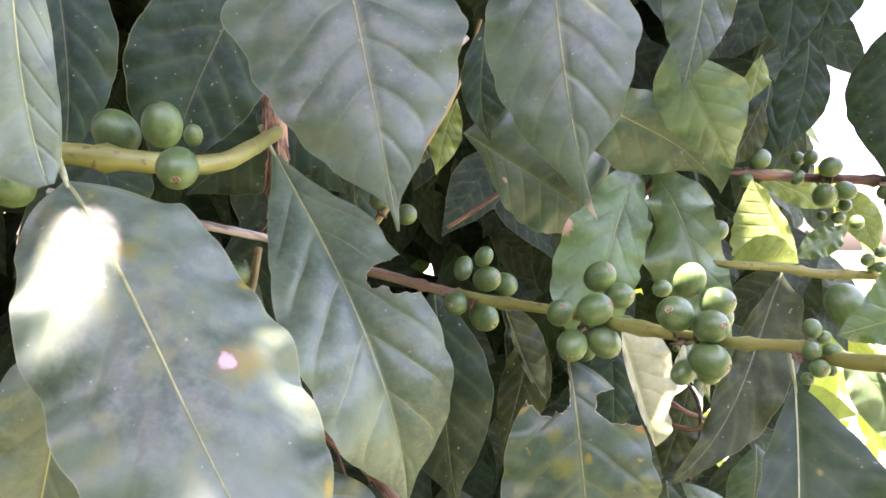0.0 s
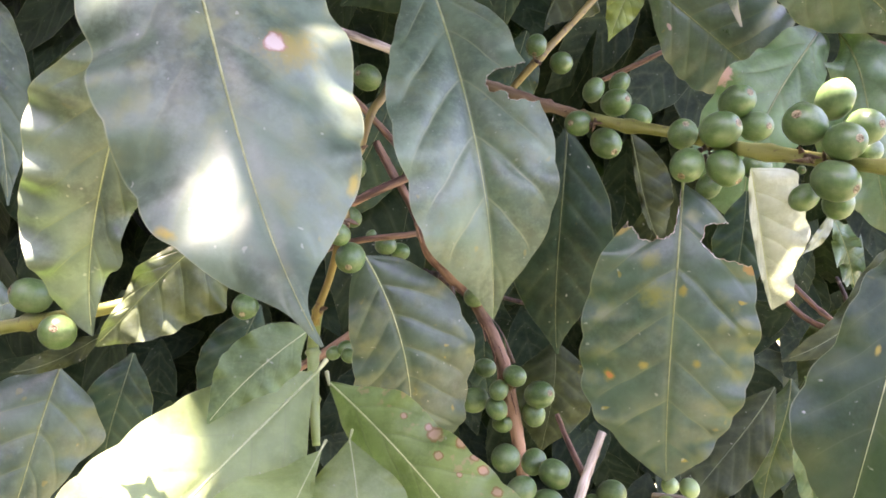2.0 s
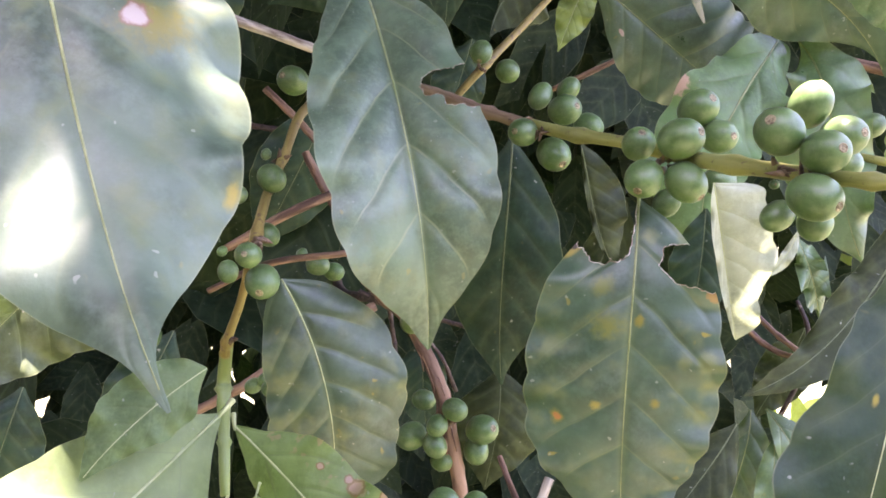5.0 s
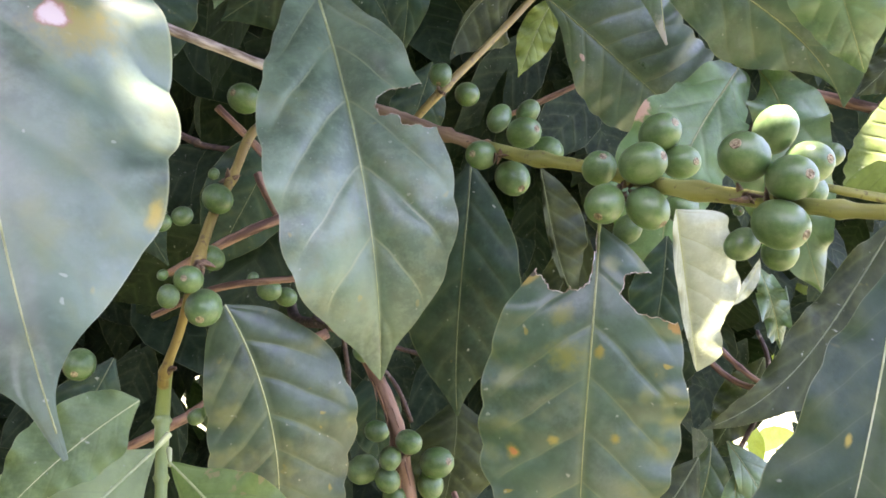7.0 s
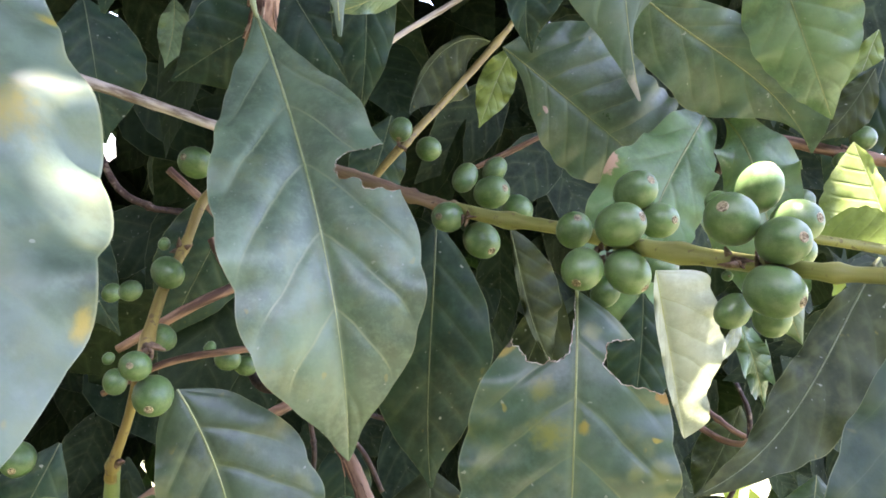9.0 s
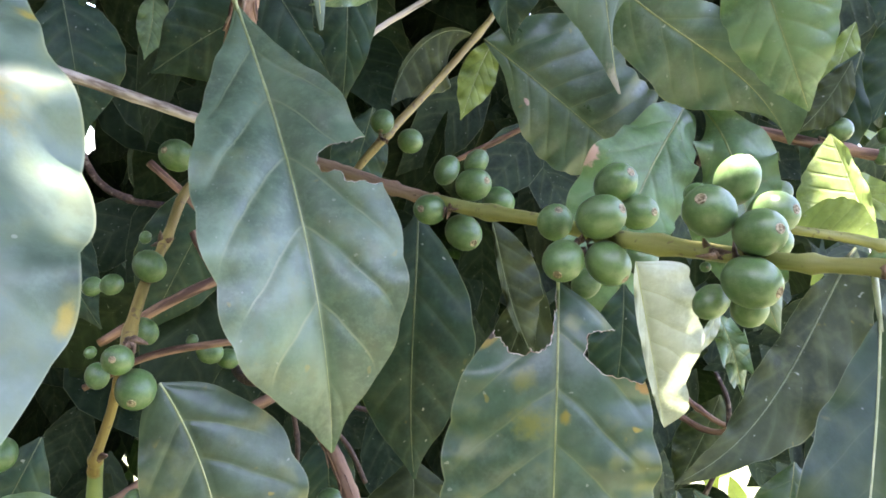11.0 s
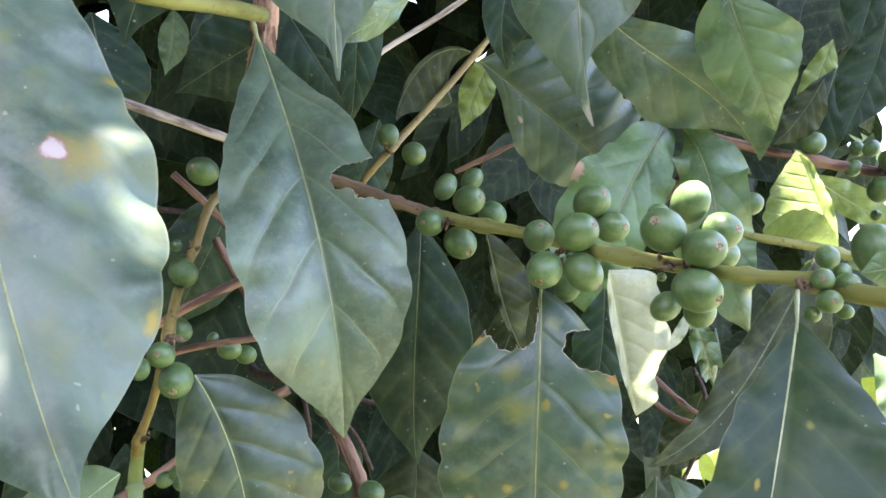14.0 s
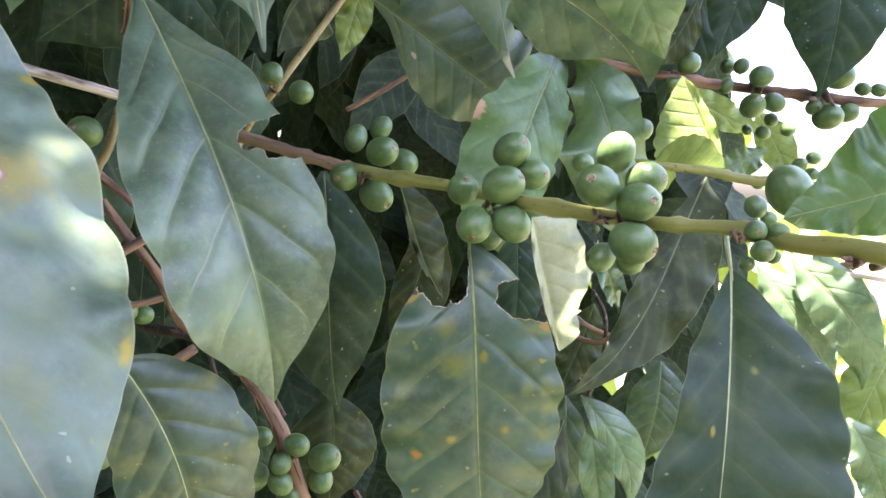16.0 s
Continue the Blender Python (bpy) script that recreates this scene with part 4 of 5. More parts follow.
leaf(shoot_branch, (-0.0648, 0.2863, 1.1757), (-0.0743, 0.2624, 1.1586), (-0.0834, 0.2397, 1.1421), (-0.1026, 0.1984, 1.1076), (0.40, -0.83, 0.38), 0.0283, 0.0249, 8, -10, LEAF_YOUNG, outline=((0.01, 0.28, 0.52, 0.7, 0.82, 0.91, 0.95, 0.98, 1.0, 0.92, 0.79, 0.61, 0.01), (0.02, 0.27, 0.64, 0.81, 0.93, 0.98, 1.0, 0.99, 0.92, 0.77, 0.57, 0.32, 0.01)), wave=(0.001, 3), petiole=0.4, quilt=0.3)
leaf(shoot_branch, (-0.0603, 0.2870, 1.1726), (-0.0380, 0.2781, 1.1631), (-0.0161, 0.2710, 1.1507), (0.0204, 0.2667, 1.1204), (0.19, -0.92, 0.34), 0.0144, 0.0193, -38, 4, LEAF_SPOTTED, outline=((0.03, 0.43, 0.86, 0.93, 0.87, 0.82, 0.86, 0.91, 0.98, 1.0, 0.81, 0.47, 0.01), (0.02, 0.25, 0.56, 0.74, 0.79, 0.82, 0.88, 0.93, 0.98, 1.0, 0.93, 0.82, 0.01)), wave=(0.0015, 4), petiole=0.4, quilt=0.3)
leaf(shoot_branch, (-0.0456, 0.2731, 1.1591), (-0.0386, 0.2629, 1.1499), (-0.0339, 0.2573, 1.1390), (-0.0272, 0.2449, 1.1137), (0.24, -0.88, 0.40), 0.0190, 0.0235, -10, -10, LEAF_YOUNG, outline=((0.02, 0.34, 0.67, 0.82, 0.85, 0.88, 0.93, 0.97, 1.0, 0.91, 0.7, 0.4, 0.01), (0.02, 0.17, 0.33, 0.5, 0.66, 0.74, 0.82, 0.94, 1.0, 0.92, 0.73, 0.41, 0.01)), wave=(0.001, 3), petiole=0.4, quilt=0.3)
# leaves that hang down from the branch overhead

upper_branch = branch((0.0033, 0.3000, 1.4350), 'coffee branch overhead with large hanging dark green leaves')
stem(upper_branch, 'stem', [(-0.0412, 0.2700, 1.4160, 0.0022), (0.0033, 0.3000, 1.4350, 0.0025), (0.0598, 0.3300, 1.4508, 0.0027), (0.1300, 0.3700, 1.4615, 0.0028)], STEM, knots=[0.3, 0.6])
leaf(upper_branch, (-0.0351, 0.2670, 1.4101), (-0.0250, 0.2570, 1.3633), (-0.0195, 0.2510, 1.3370), (-0.0134, 0.2500, 1.3053), (0.06, -0.97, -0.22), 0.0426, 0.0344, -10, -10, LEAF_T, outline=((0.01, 0.41, 0.81, 1.0, 0.93, 0.89, 0.82, 0.73, 0.62, 0.48, 0.3, 0.06, 0.01), (0.01, 0.23, 0.45, 0.67, 0.89, 1.0, 0.9, 0.8, 0.67, 0.44, 0.28, 0.07, 0.01)), wave=(0.0012, 3), quilt=1.2, petiole=1)
leaf(upper_branch, (0.0369, 0.3150, 1.4375), (0.0425, 0.3030, 1.3790), (0.0465, 0.2990, 1.3470), (0.0557, 0.2990, 1.3103), (-0.16, -0.96, -0.22), 0.0280, 0.0296, -6, -10, LEAF_TIP, outline=((0.01, 0.24, 0.46, 0.68, 0.9, 1.0, 0.98, 0.92, 0.78, 0.61, 0.35, 0.15, 0.01), (0.01, 0.21, 0.41, 0.61, 0.8, 1.0, 0.97, 0.85, 0.71, 0.49, 0.09, 0.01, 0.01)), wave=(0.001, 3))
leaf(upper_branch, (0.1179, 0.3600, 1.4473), (0.1117, 0.3520, 1.4153), (0.1059, 0.3470, 1.3900), (0.0996, 0.3450, 1.3660), (-0.29, -0.92, -0.27), 0.0171, 0.0145, 0, -10, LEAF, wave=(0.001, 3))
leaf(upper_branch, (0.1144, 0.4153, 1.4029), (0.1254, 0.4158, 1.3803), (0.1364, 0.4178, 1.3595), (0.1501, 0.4295, 1.3414), (-0.27, -0.94, -0.19), 0.0200, 0.0235, -8, -5, LEAF_LIGHT, outline=((0.02, 0.4, 0.78, 0.92, 1.0, 0.98, 0.97, 0.88, 0.75, 0.61, 0.44, 0.24, 0.01), (0.02, 0.21, 0.41, 0.61, 0.8, 1.0, 0.96, 0.87, 0.72, 0.56, 0.34, 0.16, 0.01)), wave=(0.0012, 3))
leaf(upper_branch, (0.0580, 0.4267, 1.3909), (0.0893, 0.4311, 1.3710), (0.1261, 0.4417, 1.3540), (0.1503, 0.4487, 1.3301), (-0.18, -0.95, -0.24), 0.0258, 0.0172, 0, -10, LEAF_LIGHT_SHADE, outline=((0.02, 0.46, 0.7, 0.79, 0.85, 0.97, 1.0, 0.93, 0.69, 0.45, 0.2, 0.03, 0.01), (0.02, 0.23, 0.43, 0.63, 0.84, 1.0, 0.99, 0.98, 0.97, 0.96, 0.92, 0.73, 0.02)), wave=(0.0016, 3))
leaf(upper_branch, (0.0115, 0.4641, 1.3650), (0.0372, 0.4640, 1.3490), (0.0587, 0.4676, 1.3358), (0.0868, 0.4748, 1.3192), (-0.02, -0.98, -0.20), 0.0259, 0.0379, 0, -10, LEAF_H, outline=((0.02, 0.12, 0.22, 0.4, 0.61, 0.78, 0.91, 0.98, 1.0, 0.95, 0.82, 0.61, 0.01), (0.01, 0.51, 0.74, 0.87, 1.0, 0.99, 0.99, 0.94, 0.88, 0.85, 0.84, 0.79, 0.01)), wave=(0.0015, 3))
leaf(upper_branch, (0.1054, 0.4606, 1.3436), (0.0918, 0.4321, 1.3168), (0.0818, 0.4199, 1.2876), (0.0840, 0.4206, 1.2428), (-0.16, -0.98, -0.10), 0.0266, 0.0196, 10, -20, LEAF_G, outline=((0.02, 0.31, 0.48, 0.6, 0.69, 0.8, 0.95, 1.0, 1.0, 0.93, 0.74, 0.42, 0.01), (0.02, 0.49, 0.71, 0.82, 0.94, 0.97, 1.0, 0.97, 0.89, 0.74, 0.54, 0.3, 0.01)), wave=(0.0025, 3))
leaf(upper_branch, (0.1144, 0.4611, 1.3438), (0.1233, 0.4440, 1.3248), (0.1286, 0.4327, 1.3038), (0.1519, 0.4350, 1.2484), (-0.25, -0.96, -0.11), 0.0266, 0.0185, -10, -10, LEAF_LIGHT, outline=((0.02, 0.16, 0.46, 0.48, 0.64, 1.0, 0.97, 0.9, 0.79, 0.64, 0.46, 0.25, 0.01), (0.02, 0.39, 0.81, 0.99, 1.0, 0.87, 0.81, 0.81, 0.74, 0.63, 0.46, 0.26, 0.01)), wave=(0.006, 3))
leaf(upper_branch, (-0.0135, 0.3623, 1.3648), (-0.0229, 0.3569, 1.3528), (-0.0314, 0.3514, 1.3440), (-0.0431, 0.3508, 1.3391), (0.18, -0.95, -0.27), 0.0066, 0.0059, 20, -30, LEAF_LIGHT, wave=(0.001, 2))
leaf(upper_branch, (-0.0579, 0.4490, 1.4077), (-0.0513, 0.4398, 1.3806), (-0.0482, 0.4404, 1.3569), (-0.0482, 0.4509, 1.3225), (0.20, -0.95, -0.26), 0.0159, 0.0133, 0, 0, LEAF_SHADE, wave=(0.001, 3))
leaf(upper_branch, (0.0223, 0.4340, 1.4184), (0.0202, 0.4342, 1.3946), (0.0200, 0.4345, 1.3763), (0.0251, 0.4401, 1.3573), (0.02, -0.95, -0.31), 0.0104, 0.0181, 0, 0, LEAF_SHADE, wave=(0.001, 2))
# leaves on the near left

left_branch = branch((-0.1709, 0.2422, 1.1764), 'coffee twig with green berries behind curled leaves')
stem(left_branch, 'stem', [(-0.1932, 0.2461, 1.1654, 0.0024), (-0.1675, 0.2431, 1.1770, 0.0023), (-0.1444, 0.2390, 1.1859, 0.0022), (-0.1194, 0.2406, 1.1947, 0.0020), (-0.1070, 0.2494, 1.2011, 0.0017), (-0.0944, 0.2739, 1.2089, 0.0017)], STEM, knots=[0.4])
berry(left_branch, (-0.1587, 0.2268, 1.1822), (0.3, -0.9, 0.1), 0.0056, 1.12, BERRY)
berry(left_branch, (-0.1552, 0.2259, 1.1717), (0.1, -0.9, -0.3), 0.0056, 1.12, BERRY)
berry(left_branch, (-0.1419, 0.2357, 1.1954), (-0.63, -0.74, 0.24), 0.0057, 1.12, BERRY)
berry(left_branch, (-0.1276, 0.2306, 1.1875), (0.38, -0.84, 0.39), 0.0055, 1.12, BERRY)
berry(left_branch, (-0.1144, 0.3281, 1.1837), (0.28, -0.88, -0.37), 0.0054, 1.12, BERRY)
leaf(left_branch, (-0.0922, 0.2025, 1.2878), (-0.0959, 0.2011, 1.2471), (-0.1023, 0.2068, 1.2222), (-0.1037, 0.2132, 1.1941), (0.57, -0.82, 0.06), 0.0212, 0.0119, -10, 25, LEAF_L, outline=((0.02, 0.25, 0.49, 0.72, 0.95, 1.0, 0.9, 0.87, 0.89, 0.78, 0.58, 0.37, 0.01), (0.03, 0.17, 0.3, 0.44, 0.61, 0.87, 1.0, 0.87, 0.66, 0.71, 0.4, 0.18, 0.03)), wave=(0.0022, 4))
leaf(left_branch, (-0.0785, 0.2497, 1.2282), (-0.0911, 0.2367, 1.2174), (-0.1007, 0.2278, 1.2017), (-0.1085, 0.2219, 1.1887), (0.51, -0.83, 0.21), 0.0069, 0.0199, 15, -10, LEAF_M, outline=((0.06, 0.26, 0.47, 0.64, 0.68, 0.73, 0.86, 1.0, 0.78, 0.56, 0.48, 0.32, 0.0), (0.02, 0.22, 0.42, 0.62, 0.82, 1.0, 0.92, 0.83, 0.75, 0.62, 0.45, 0.24, 0.02)), wave=(0.002, 3), quilt=0.5)
leaf(left_branch, (-0.1576, 0.2741, 1.1608), (-0.1572, 0.2671, 1.1453), (-0.1566, 0.2590, 1.1233), (-0.1631, 0.2521, 1.0843), (0.57, -0.73, 0.37), 0.0267, 0.0234, -10, -15, LEAF_T, outline=((0.01, 0.55, 0.77, 0.99, 1.0, 0.96, 0.9, 0.8, 0.69, 0.55, 0.39, 0.21, 0.01), (0.02, 0.56, 0.81, 1.0, 0.89, 0.68, 0.55, 0.42, 0.4, 0.35, 0.26, 0.15, 0.0)), wave=(0.0012, 3))
leaf(left_branch, (-0.2370, 0.2967, 1.3049), (-0.2144, 0.2870, 1.2725), (-0.2029, 0.2859, 1.2456), (-0.1936, 0.2837, 1.2142), (0.67, -0.74, -0.03), 0.0123, 0.0143, 0, 0, LEAF, wave=(0.001, 3))
# dark leaves and woody stems behind

back_branch = branch((-0.0658, 0.4350, 1.2071), 'reddish brown coffee stems with small green berries deep in the shrub')
stem(back_branch, 'woody_stem', [(-0.1045, 0.4407, 1.2586, 0.0020), (-0.0976, 0.4390, 1.2500, 0.0023), (-0.0765, 0.4351, 1.2254, 0.0026), (-0.0641, 0.4352, 1.2059, 0.0043), (-0.0422, 0.4377, 1.1881, 0.0031), (-0.0217, 0.4287, 1.1646, 0.0036), (-0.0115, 0.4277, 1.1410, 0.0036), (-0.0021, 0.4262, 1.1145, 0.0034), (0.0096, 0.4237, 1.0770, 0.0034)], BARK_RED, knots=[0.45, 0.7])
stem(back_branch, 'side_stem', [(-0.1310, 0.4206, 1.2071, 0.0018), (-0.1026, 0.4247, 1.2294, 0.0022), (-0.0804, 0.4369, 1.2450, 0.0023), (-0.0667, 0.4521, 1.2581, 0.0020)], BARK_RED)
stem(back_branch, 'twig', [(-0.1462, 0.4445, 1.1825, 0.0015), (-0.1160, 0.4439, 1.2018, 0.0017), (-0.0814, 0.4534, 1.2122, 0.0017), (-0.0589, 0.4665, 1.2191, 0.0016)], BARK_RED)
stem(back_branch, 'twig', [(-0.1556, 0.4203, 1.1120, 0.0020), (-0.1230, 0.4302, 1.1362, 0.0024), (-0.1083, 0.4375, 1.1491, 0.0025), (-0.0865, 0.4511, 1.1707, 0.0023), (-0.0645, 0.4645, 1.1870, 0.0027)], BARK_RED)
stem(back_branch, 'twig', [(-0.2139, 0.4500, 1.3305, 0.0025), (-0.1867, 0.4469, 1.3246, 0.0028), (-0.1461, 0.4446, 1.3165, 0.0025), (-0.1094, 0.4471, 1.3089, 0.0023), (-0.0868, 0.4587, 1.3036, 0.0022)], TWIG_GREY, knots=[0.1])
stem(back_branch, 'twig', [(-0.1494, 0.4890, 1.2902, 0.0021), (-0.1305, 0.4906, 1.2768, 0.0021), (-0.1164, 0.4918, 1.2655, 0.0021), (-0.0883, 0.4942, 1.2430, 0.0021)], BARK_RED)
stem(back_branch, 'twig', [(-0.2213, 0.5299, 1.3185, 0.0017), (-0.1979, 0.5320, 1.2812, 0.0020), (-0.1775, 0.5334, 1.2715, 0.0020), (-0.1646, 0.5343, 1.2705, 0.0017), (-0.1412, 0.5358, 1.2709, 0.0017)], BARK_DARK, knots=[0.5, 0.8])
stem(back_branch, 'twig', [(-0.0609, 0.5209, 1.2764, 0.0018), (-0.0520, 0.5261, 1.3006, 0.0020), (-0.0392, 0.5317, 1.3226, 0.0024), (-0.0218, 0.5524, 1.3535, 0.0021), (-0.0029, 0.5731, 1.3884, 0.0022), (0.0125, 0.5937, 1.4213, 0.0018), (0.0274, 0.6140, 1.4695, 0.0018)], STEM_BROWN, knots=[0.35, 0.72])
leaf(back_branch, (-0.0009, 0.5681, 1.3955), (-0.0183, 0.5571, 1.3906), (-0.0328, 0.5514, 1.3726), (-0.0397, 0.5463, 1.3433), (0.11, -0.97, -0.23), 0.0032, 0.0321, 30, -25, LEAF_DULL, wave=(0.001, 2))
stem(back_branch, 'twig', [(0.0024, 0.5145, 1.3133, 0.0013), (0.0199, 0.5154, 1.3244, 0.0016), (0.0373, 0.5164, 1.3362, 0.0013)], BARK_RED)
stem(back_branch, 'twig', [(-0.0835, 0.5183, 1.3509, 0.0016), (-0.0581, 0.5097, 1.3662, 0.0016), (-0.0411, 0.5106, 1.3811, 0.0016), (-0.0154, 0.5120, 1.4019, 0.0016), (0.0154, 0.5135, 1.4312, 0.0016)], TWIG_GREY)
stem(back_branch, 'twig', [(0.0351, 0.3274, 1.1634, 0.0016), (0.0322, 0.3196, 1.1484, 0.0018), (0.0297, 0.3118, 1.1327, 0.0016), (0.0271, 0.3083, 1.1113, 0.0016)], TWIG_GREY, knots=[0.4])
stem(back_branch, 'twig', [(0.0164, 0.3537, 1.1587, 0.0011), (0.0230, 0.3438, 1.1515, 0.0011), (0.0309, 0.3243, 1.1469, 0.0012)], BARK_RED)
stem(back_branch, 'twig', [(0.0574, 0.3296, 1.1429, 0.0012), (0.0681, 0.3221, 1.1465, 0.0014), (0.0761, 0.3134, 1.1449, 0.0013), (0.0868, 0.3048, 1.1406, 0.0013)], TWIG_GREY)
berry(back_branch, (-0.0407, 0.5294, 1.3313), (0.04, -0.58, -0.81), 0.0065, 1.12, BERRY)
berry(back_branch, (-0.0233, 0.5227, 1.3217), (0.01, 1.00, 0.07), 0.0070, 1.12, BERRY)
berry(back_branch, (-0.0284, 0.4408, 1.1505), (0.92, 0.38, -0.02), 0.0052, 1.12, BERRY)
berry(back_branch, (-0.0097, 0.4147, 1.1559), (-0.87, 0.49, 0.09), 0.0054, 1.12, BERRY)
berry(back_branch, (-0.0161, 0.4122, 1.1480), (0.08, 0.78, 0.63), 0.0048, 1.12, BERRY)
berry(back_branch, (-0.0288, 0.4234, 1.1374), (0.52, 0.80, 0.30), 0.0067, 1.12, BERRY)
berry(back_branch, (-0.0162, 0.4159, 1.1377), (-0.72, 0.41, 0.56), 0.0054, 1.12, BERRY)
berry(back_branch, (0.0027, 0.4264, 1.1461), (0.69, -0.62, 0.39), 0.0072, 1.12, BERRY)
berry(back_branch, (0.0013, 0.4297, 1.1348), (-0.35, 0.41, 0.84), 0.0059, 1.12, BERRY)
berry(back_branch, (-0.0131, 0.4256, 1.1280), (-0.83, 0.51, -0.21), 0.0050, 1.12, BERRY)
berry(back_branch, (-0.0038, 0.3760, 1.1281), (0.06, 1.00, 0.01), 0.0066, 1.12, BERRY)
berry(back_branch, (0.0079, 0.3885, 1.1249), (0.20, 0.79, 0.58), 0.0058, 1.12, BERRY)
berry(back_branch, (0.0184, 0.3804, 1.1243), (-0.91, 0.02, 0.41), 0.0066, 1.12, BERRY)
berry(back_branch, (0.0061, 0.3667, 1.1190), (0.52, 0.79, 0.31), 0.0062, 1.12, BERRY)
berry(back_branch, (0.0175, 0.3735, 1.1127), (0.89, 0.44, 0.09), 0.0068, 1.12, BERRY)
berry(back_branch, (0.0442, 0.3854, 1.1190), (-0.22, 0.76, -0.61), 0.0066, 1.3, BERRY)
berry(back_branch, (0.0378, 0.3830, 1.1119), (-0.30, 0.80, 0.51), 0.0059, 1.12, BERRY)
berry(back_branch, (0.0289, 0.3904, 1.1044), (-0.09, 0.90, 0.43), 0.0060, 1.12, BERRY)
berry(back_branch, (-0.0376, 0.4284, 1.1886), (-0.39, 0.81, -0.45), 0.0056, 1.12, BERRY)
berry(back_branch, (-0.0897, 0.3921, 1.1584), (0.70, 0.65, 0.30), 0.0040, 1.12, BERRY)
berry(back_branch, (-0.0952, 0.3905, 1.1553), (0.50, 0.69, 0.52), 0.0035, 1.12, BERRY)
berry(back_branch, (-0.0849, 0.3827, 1.1576), (-0.80, 0.59, 0.12), 0.0036, 1.12, BERRY)
berry(back_branch, (-0.1055, 0.4891, 1.1995), (-0.98, 0.15, -0.09), 0.0060, 1.12, BERRY)
berry(back_branch, (-0.1152, 0.4884, 1.2042), (0.45, 0.31, 0.84), 0.0030, 1.12, BERRY)
berry(back_branch, (-0.0991, 0.4996, 1.1961), (-0.97, 0.23, 0.03), 0.0055, 1.12, BERRY)
berry(back_branch, (-0.1586, 0.4652, 1.2263), (0.07, 0.76, 0.65), 0.0046, 1.12, BERRY)
berry(back_branch, (-0.0365, 0.4741, 1.1616), (-0.05, 0.71, 0.71), 0.0069, 1.12, BERRY)
# Pale flower buds, built with the berry shape
berry(back_branch, (0.0619, 0.3214, 1.1510), (0.30, 0.95, -0.10), 0.0032, 1.12, BUD_PALE)
berry(back_branch, (0.0700, 0.3330, 1.1476), (-0.36, 0.89, 0.28), 0.0037, 1.12, BUD_PALE)
berry(back_branch, (0.0621, 0.3205, 1.1438), (0.82, 0.54, -0.17), 0.0036, 1.12, BUD_PALE)
leaf(back_branch, (-0.0047, 0.4243, 1.2786), (-0.0009, 0.4201, 1.2412), (0.0022, 0.4239, 1.2036), (0.0076, 0.4348, 1.1664), (0.08, -0.99, 0.11), 0.0265, 0.0268, -8, -12, LEAF_SHADE, wave=(0.001, 3))
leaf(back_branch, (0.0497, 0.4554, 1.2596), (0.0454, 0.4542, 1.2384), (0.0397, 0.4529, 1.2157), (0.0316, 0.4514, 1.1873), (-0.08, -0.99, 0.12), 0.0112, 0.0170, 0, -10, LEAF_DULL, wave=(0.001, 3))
leaf(back_branch, (-0.0363, 0.4639, 1.1752), (-0.0335, 0.4542, 1.1637), (-0.0312, 0.4546, 1.1503), (-0.0257, 0.4553, 1.1291), (0.15, -0.96, 0.26), 0.0136, 0.0124, 0, -10, LEAF_SHADE, wave=(0.001, 2))
leaf(back_branch, (-0.2138, 0.4995, 1.3757), (-0.2033, 0.4955, 1.3506), (-0.1962, 0.4963, 1.3265), (-0.1914, 0.5020, 1.3004), (0.46, -0.88, -0.15), 0.0232, 0.0267, 0, -10, LEAF_SHADE, wave=(0.001, 3))
leaf(back_branch, (-0.1377, 0.4940, 1.3981), (-0.1297, 0.4899, 1.3730), (-0.1195, 0.4909, 1.3529), (-0.1044, 0.4972, 1.3314), (0.33, -0.92, -0.21), 0.0227, 0.0215, 0, -10, LEAF_SHADE, wave=(0.001, 3))
leaf(back_branch, (-0.1304, 0.5462, 1.2928), (-0.1365, 0.5363, 1.2607), (-0.1463, 0.5361, 1.2325), (-0.1623, 0.5456, 1.1959), (0.34, -0.94, 0.03), 0.0267, 0.0284, 0, -20, LEAF_SHADE, wave=(0.001, 3))
leaf(back_branch, (-0.2415, 0.5392, 1.2782), (-0.2223, 0.5309, 1.2494), (-0.2057, 0.5323, 1.2247), (-0.1880, 0.5439, 1.1959), (0.46, -0.89, 0.05), 0.0234, 0.0213, 0, -20, LEAF_SHADE, wave=(0.001, 3))
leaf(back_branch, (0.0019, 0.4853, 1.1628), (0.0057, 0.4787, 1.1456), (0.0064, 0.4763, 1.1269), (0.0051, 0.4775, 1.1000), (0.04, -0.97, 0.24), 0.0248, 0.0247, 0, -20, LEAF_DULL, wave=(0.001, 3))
leaf(back_branch, (-0.1822, 0.3593, 1.1443), (-0.1814, 0.3524, 1.1299), (-0.1833, 0.3498, 1.1140), (-0.1855, 0.3503, 1.0836), (0.51, -0.80, 0.31), 0.0153, 0.0177, 0, -20, LEAF_SHADE, wave=(0.001, 3))
leaf(back_branch, (-0.1456, 0.4119, 1.1669), (-0.1484, 0.4038, 1.1499), (-0.1532, 0.4002, 1.1319), (-0.1580, 0.4002, 1.1011), (0.41, -0.88, 0.25), 0.0170, 0.0165, 0, -20, LEAF_SHADE, wave=(0.001, 3))
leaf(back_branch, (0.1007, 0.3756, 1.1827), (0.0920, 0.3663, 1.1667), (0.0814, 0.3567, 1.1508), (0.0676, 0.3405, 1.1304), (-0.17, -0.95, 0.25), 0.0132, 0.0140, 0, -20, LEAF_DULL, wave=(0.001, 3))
bracts(back_branch, (-0.0385, 0.5267, 1.3226), 0.004, 690, 4)
bracts(back_branch, (-0.0130, 0.4181, 1.1487), 0.005, 925, 5)
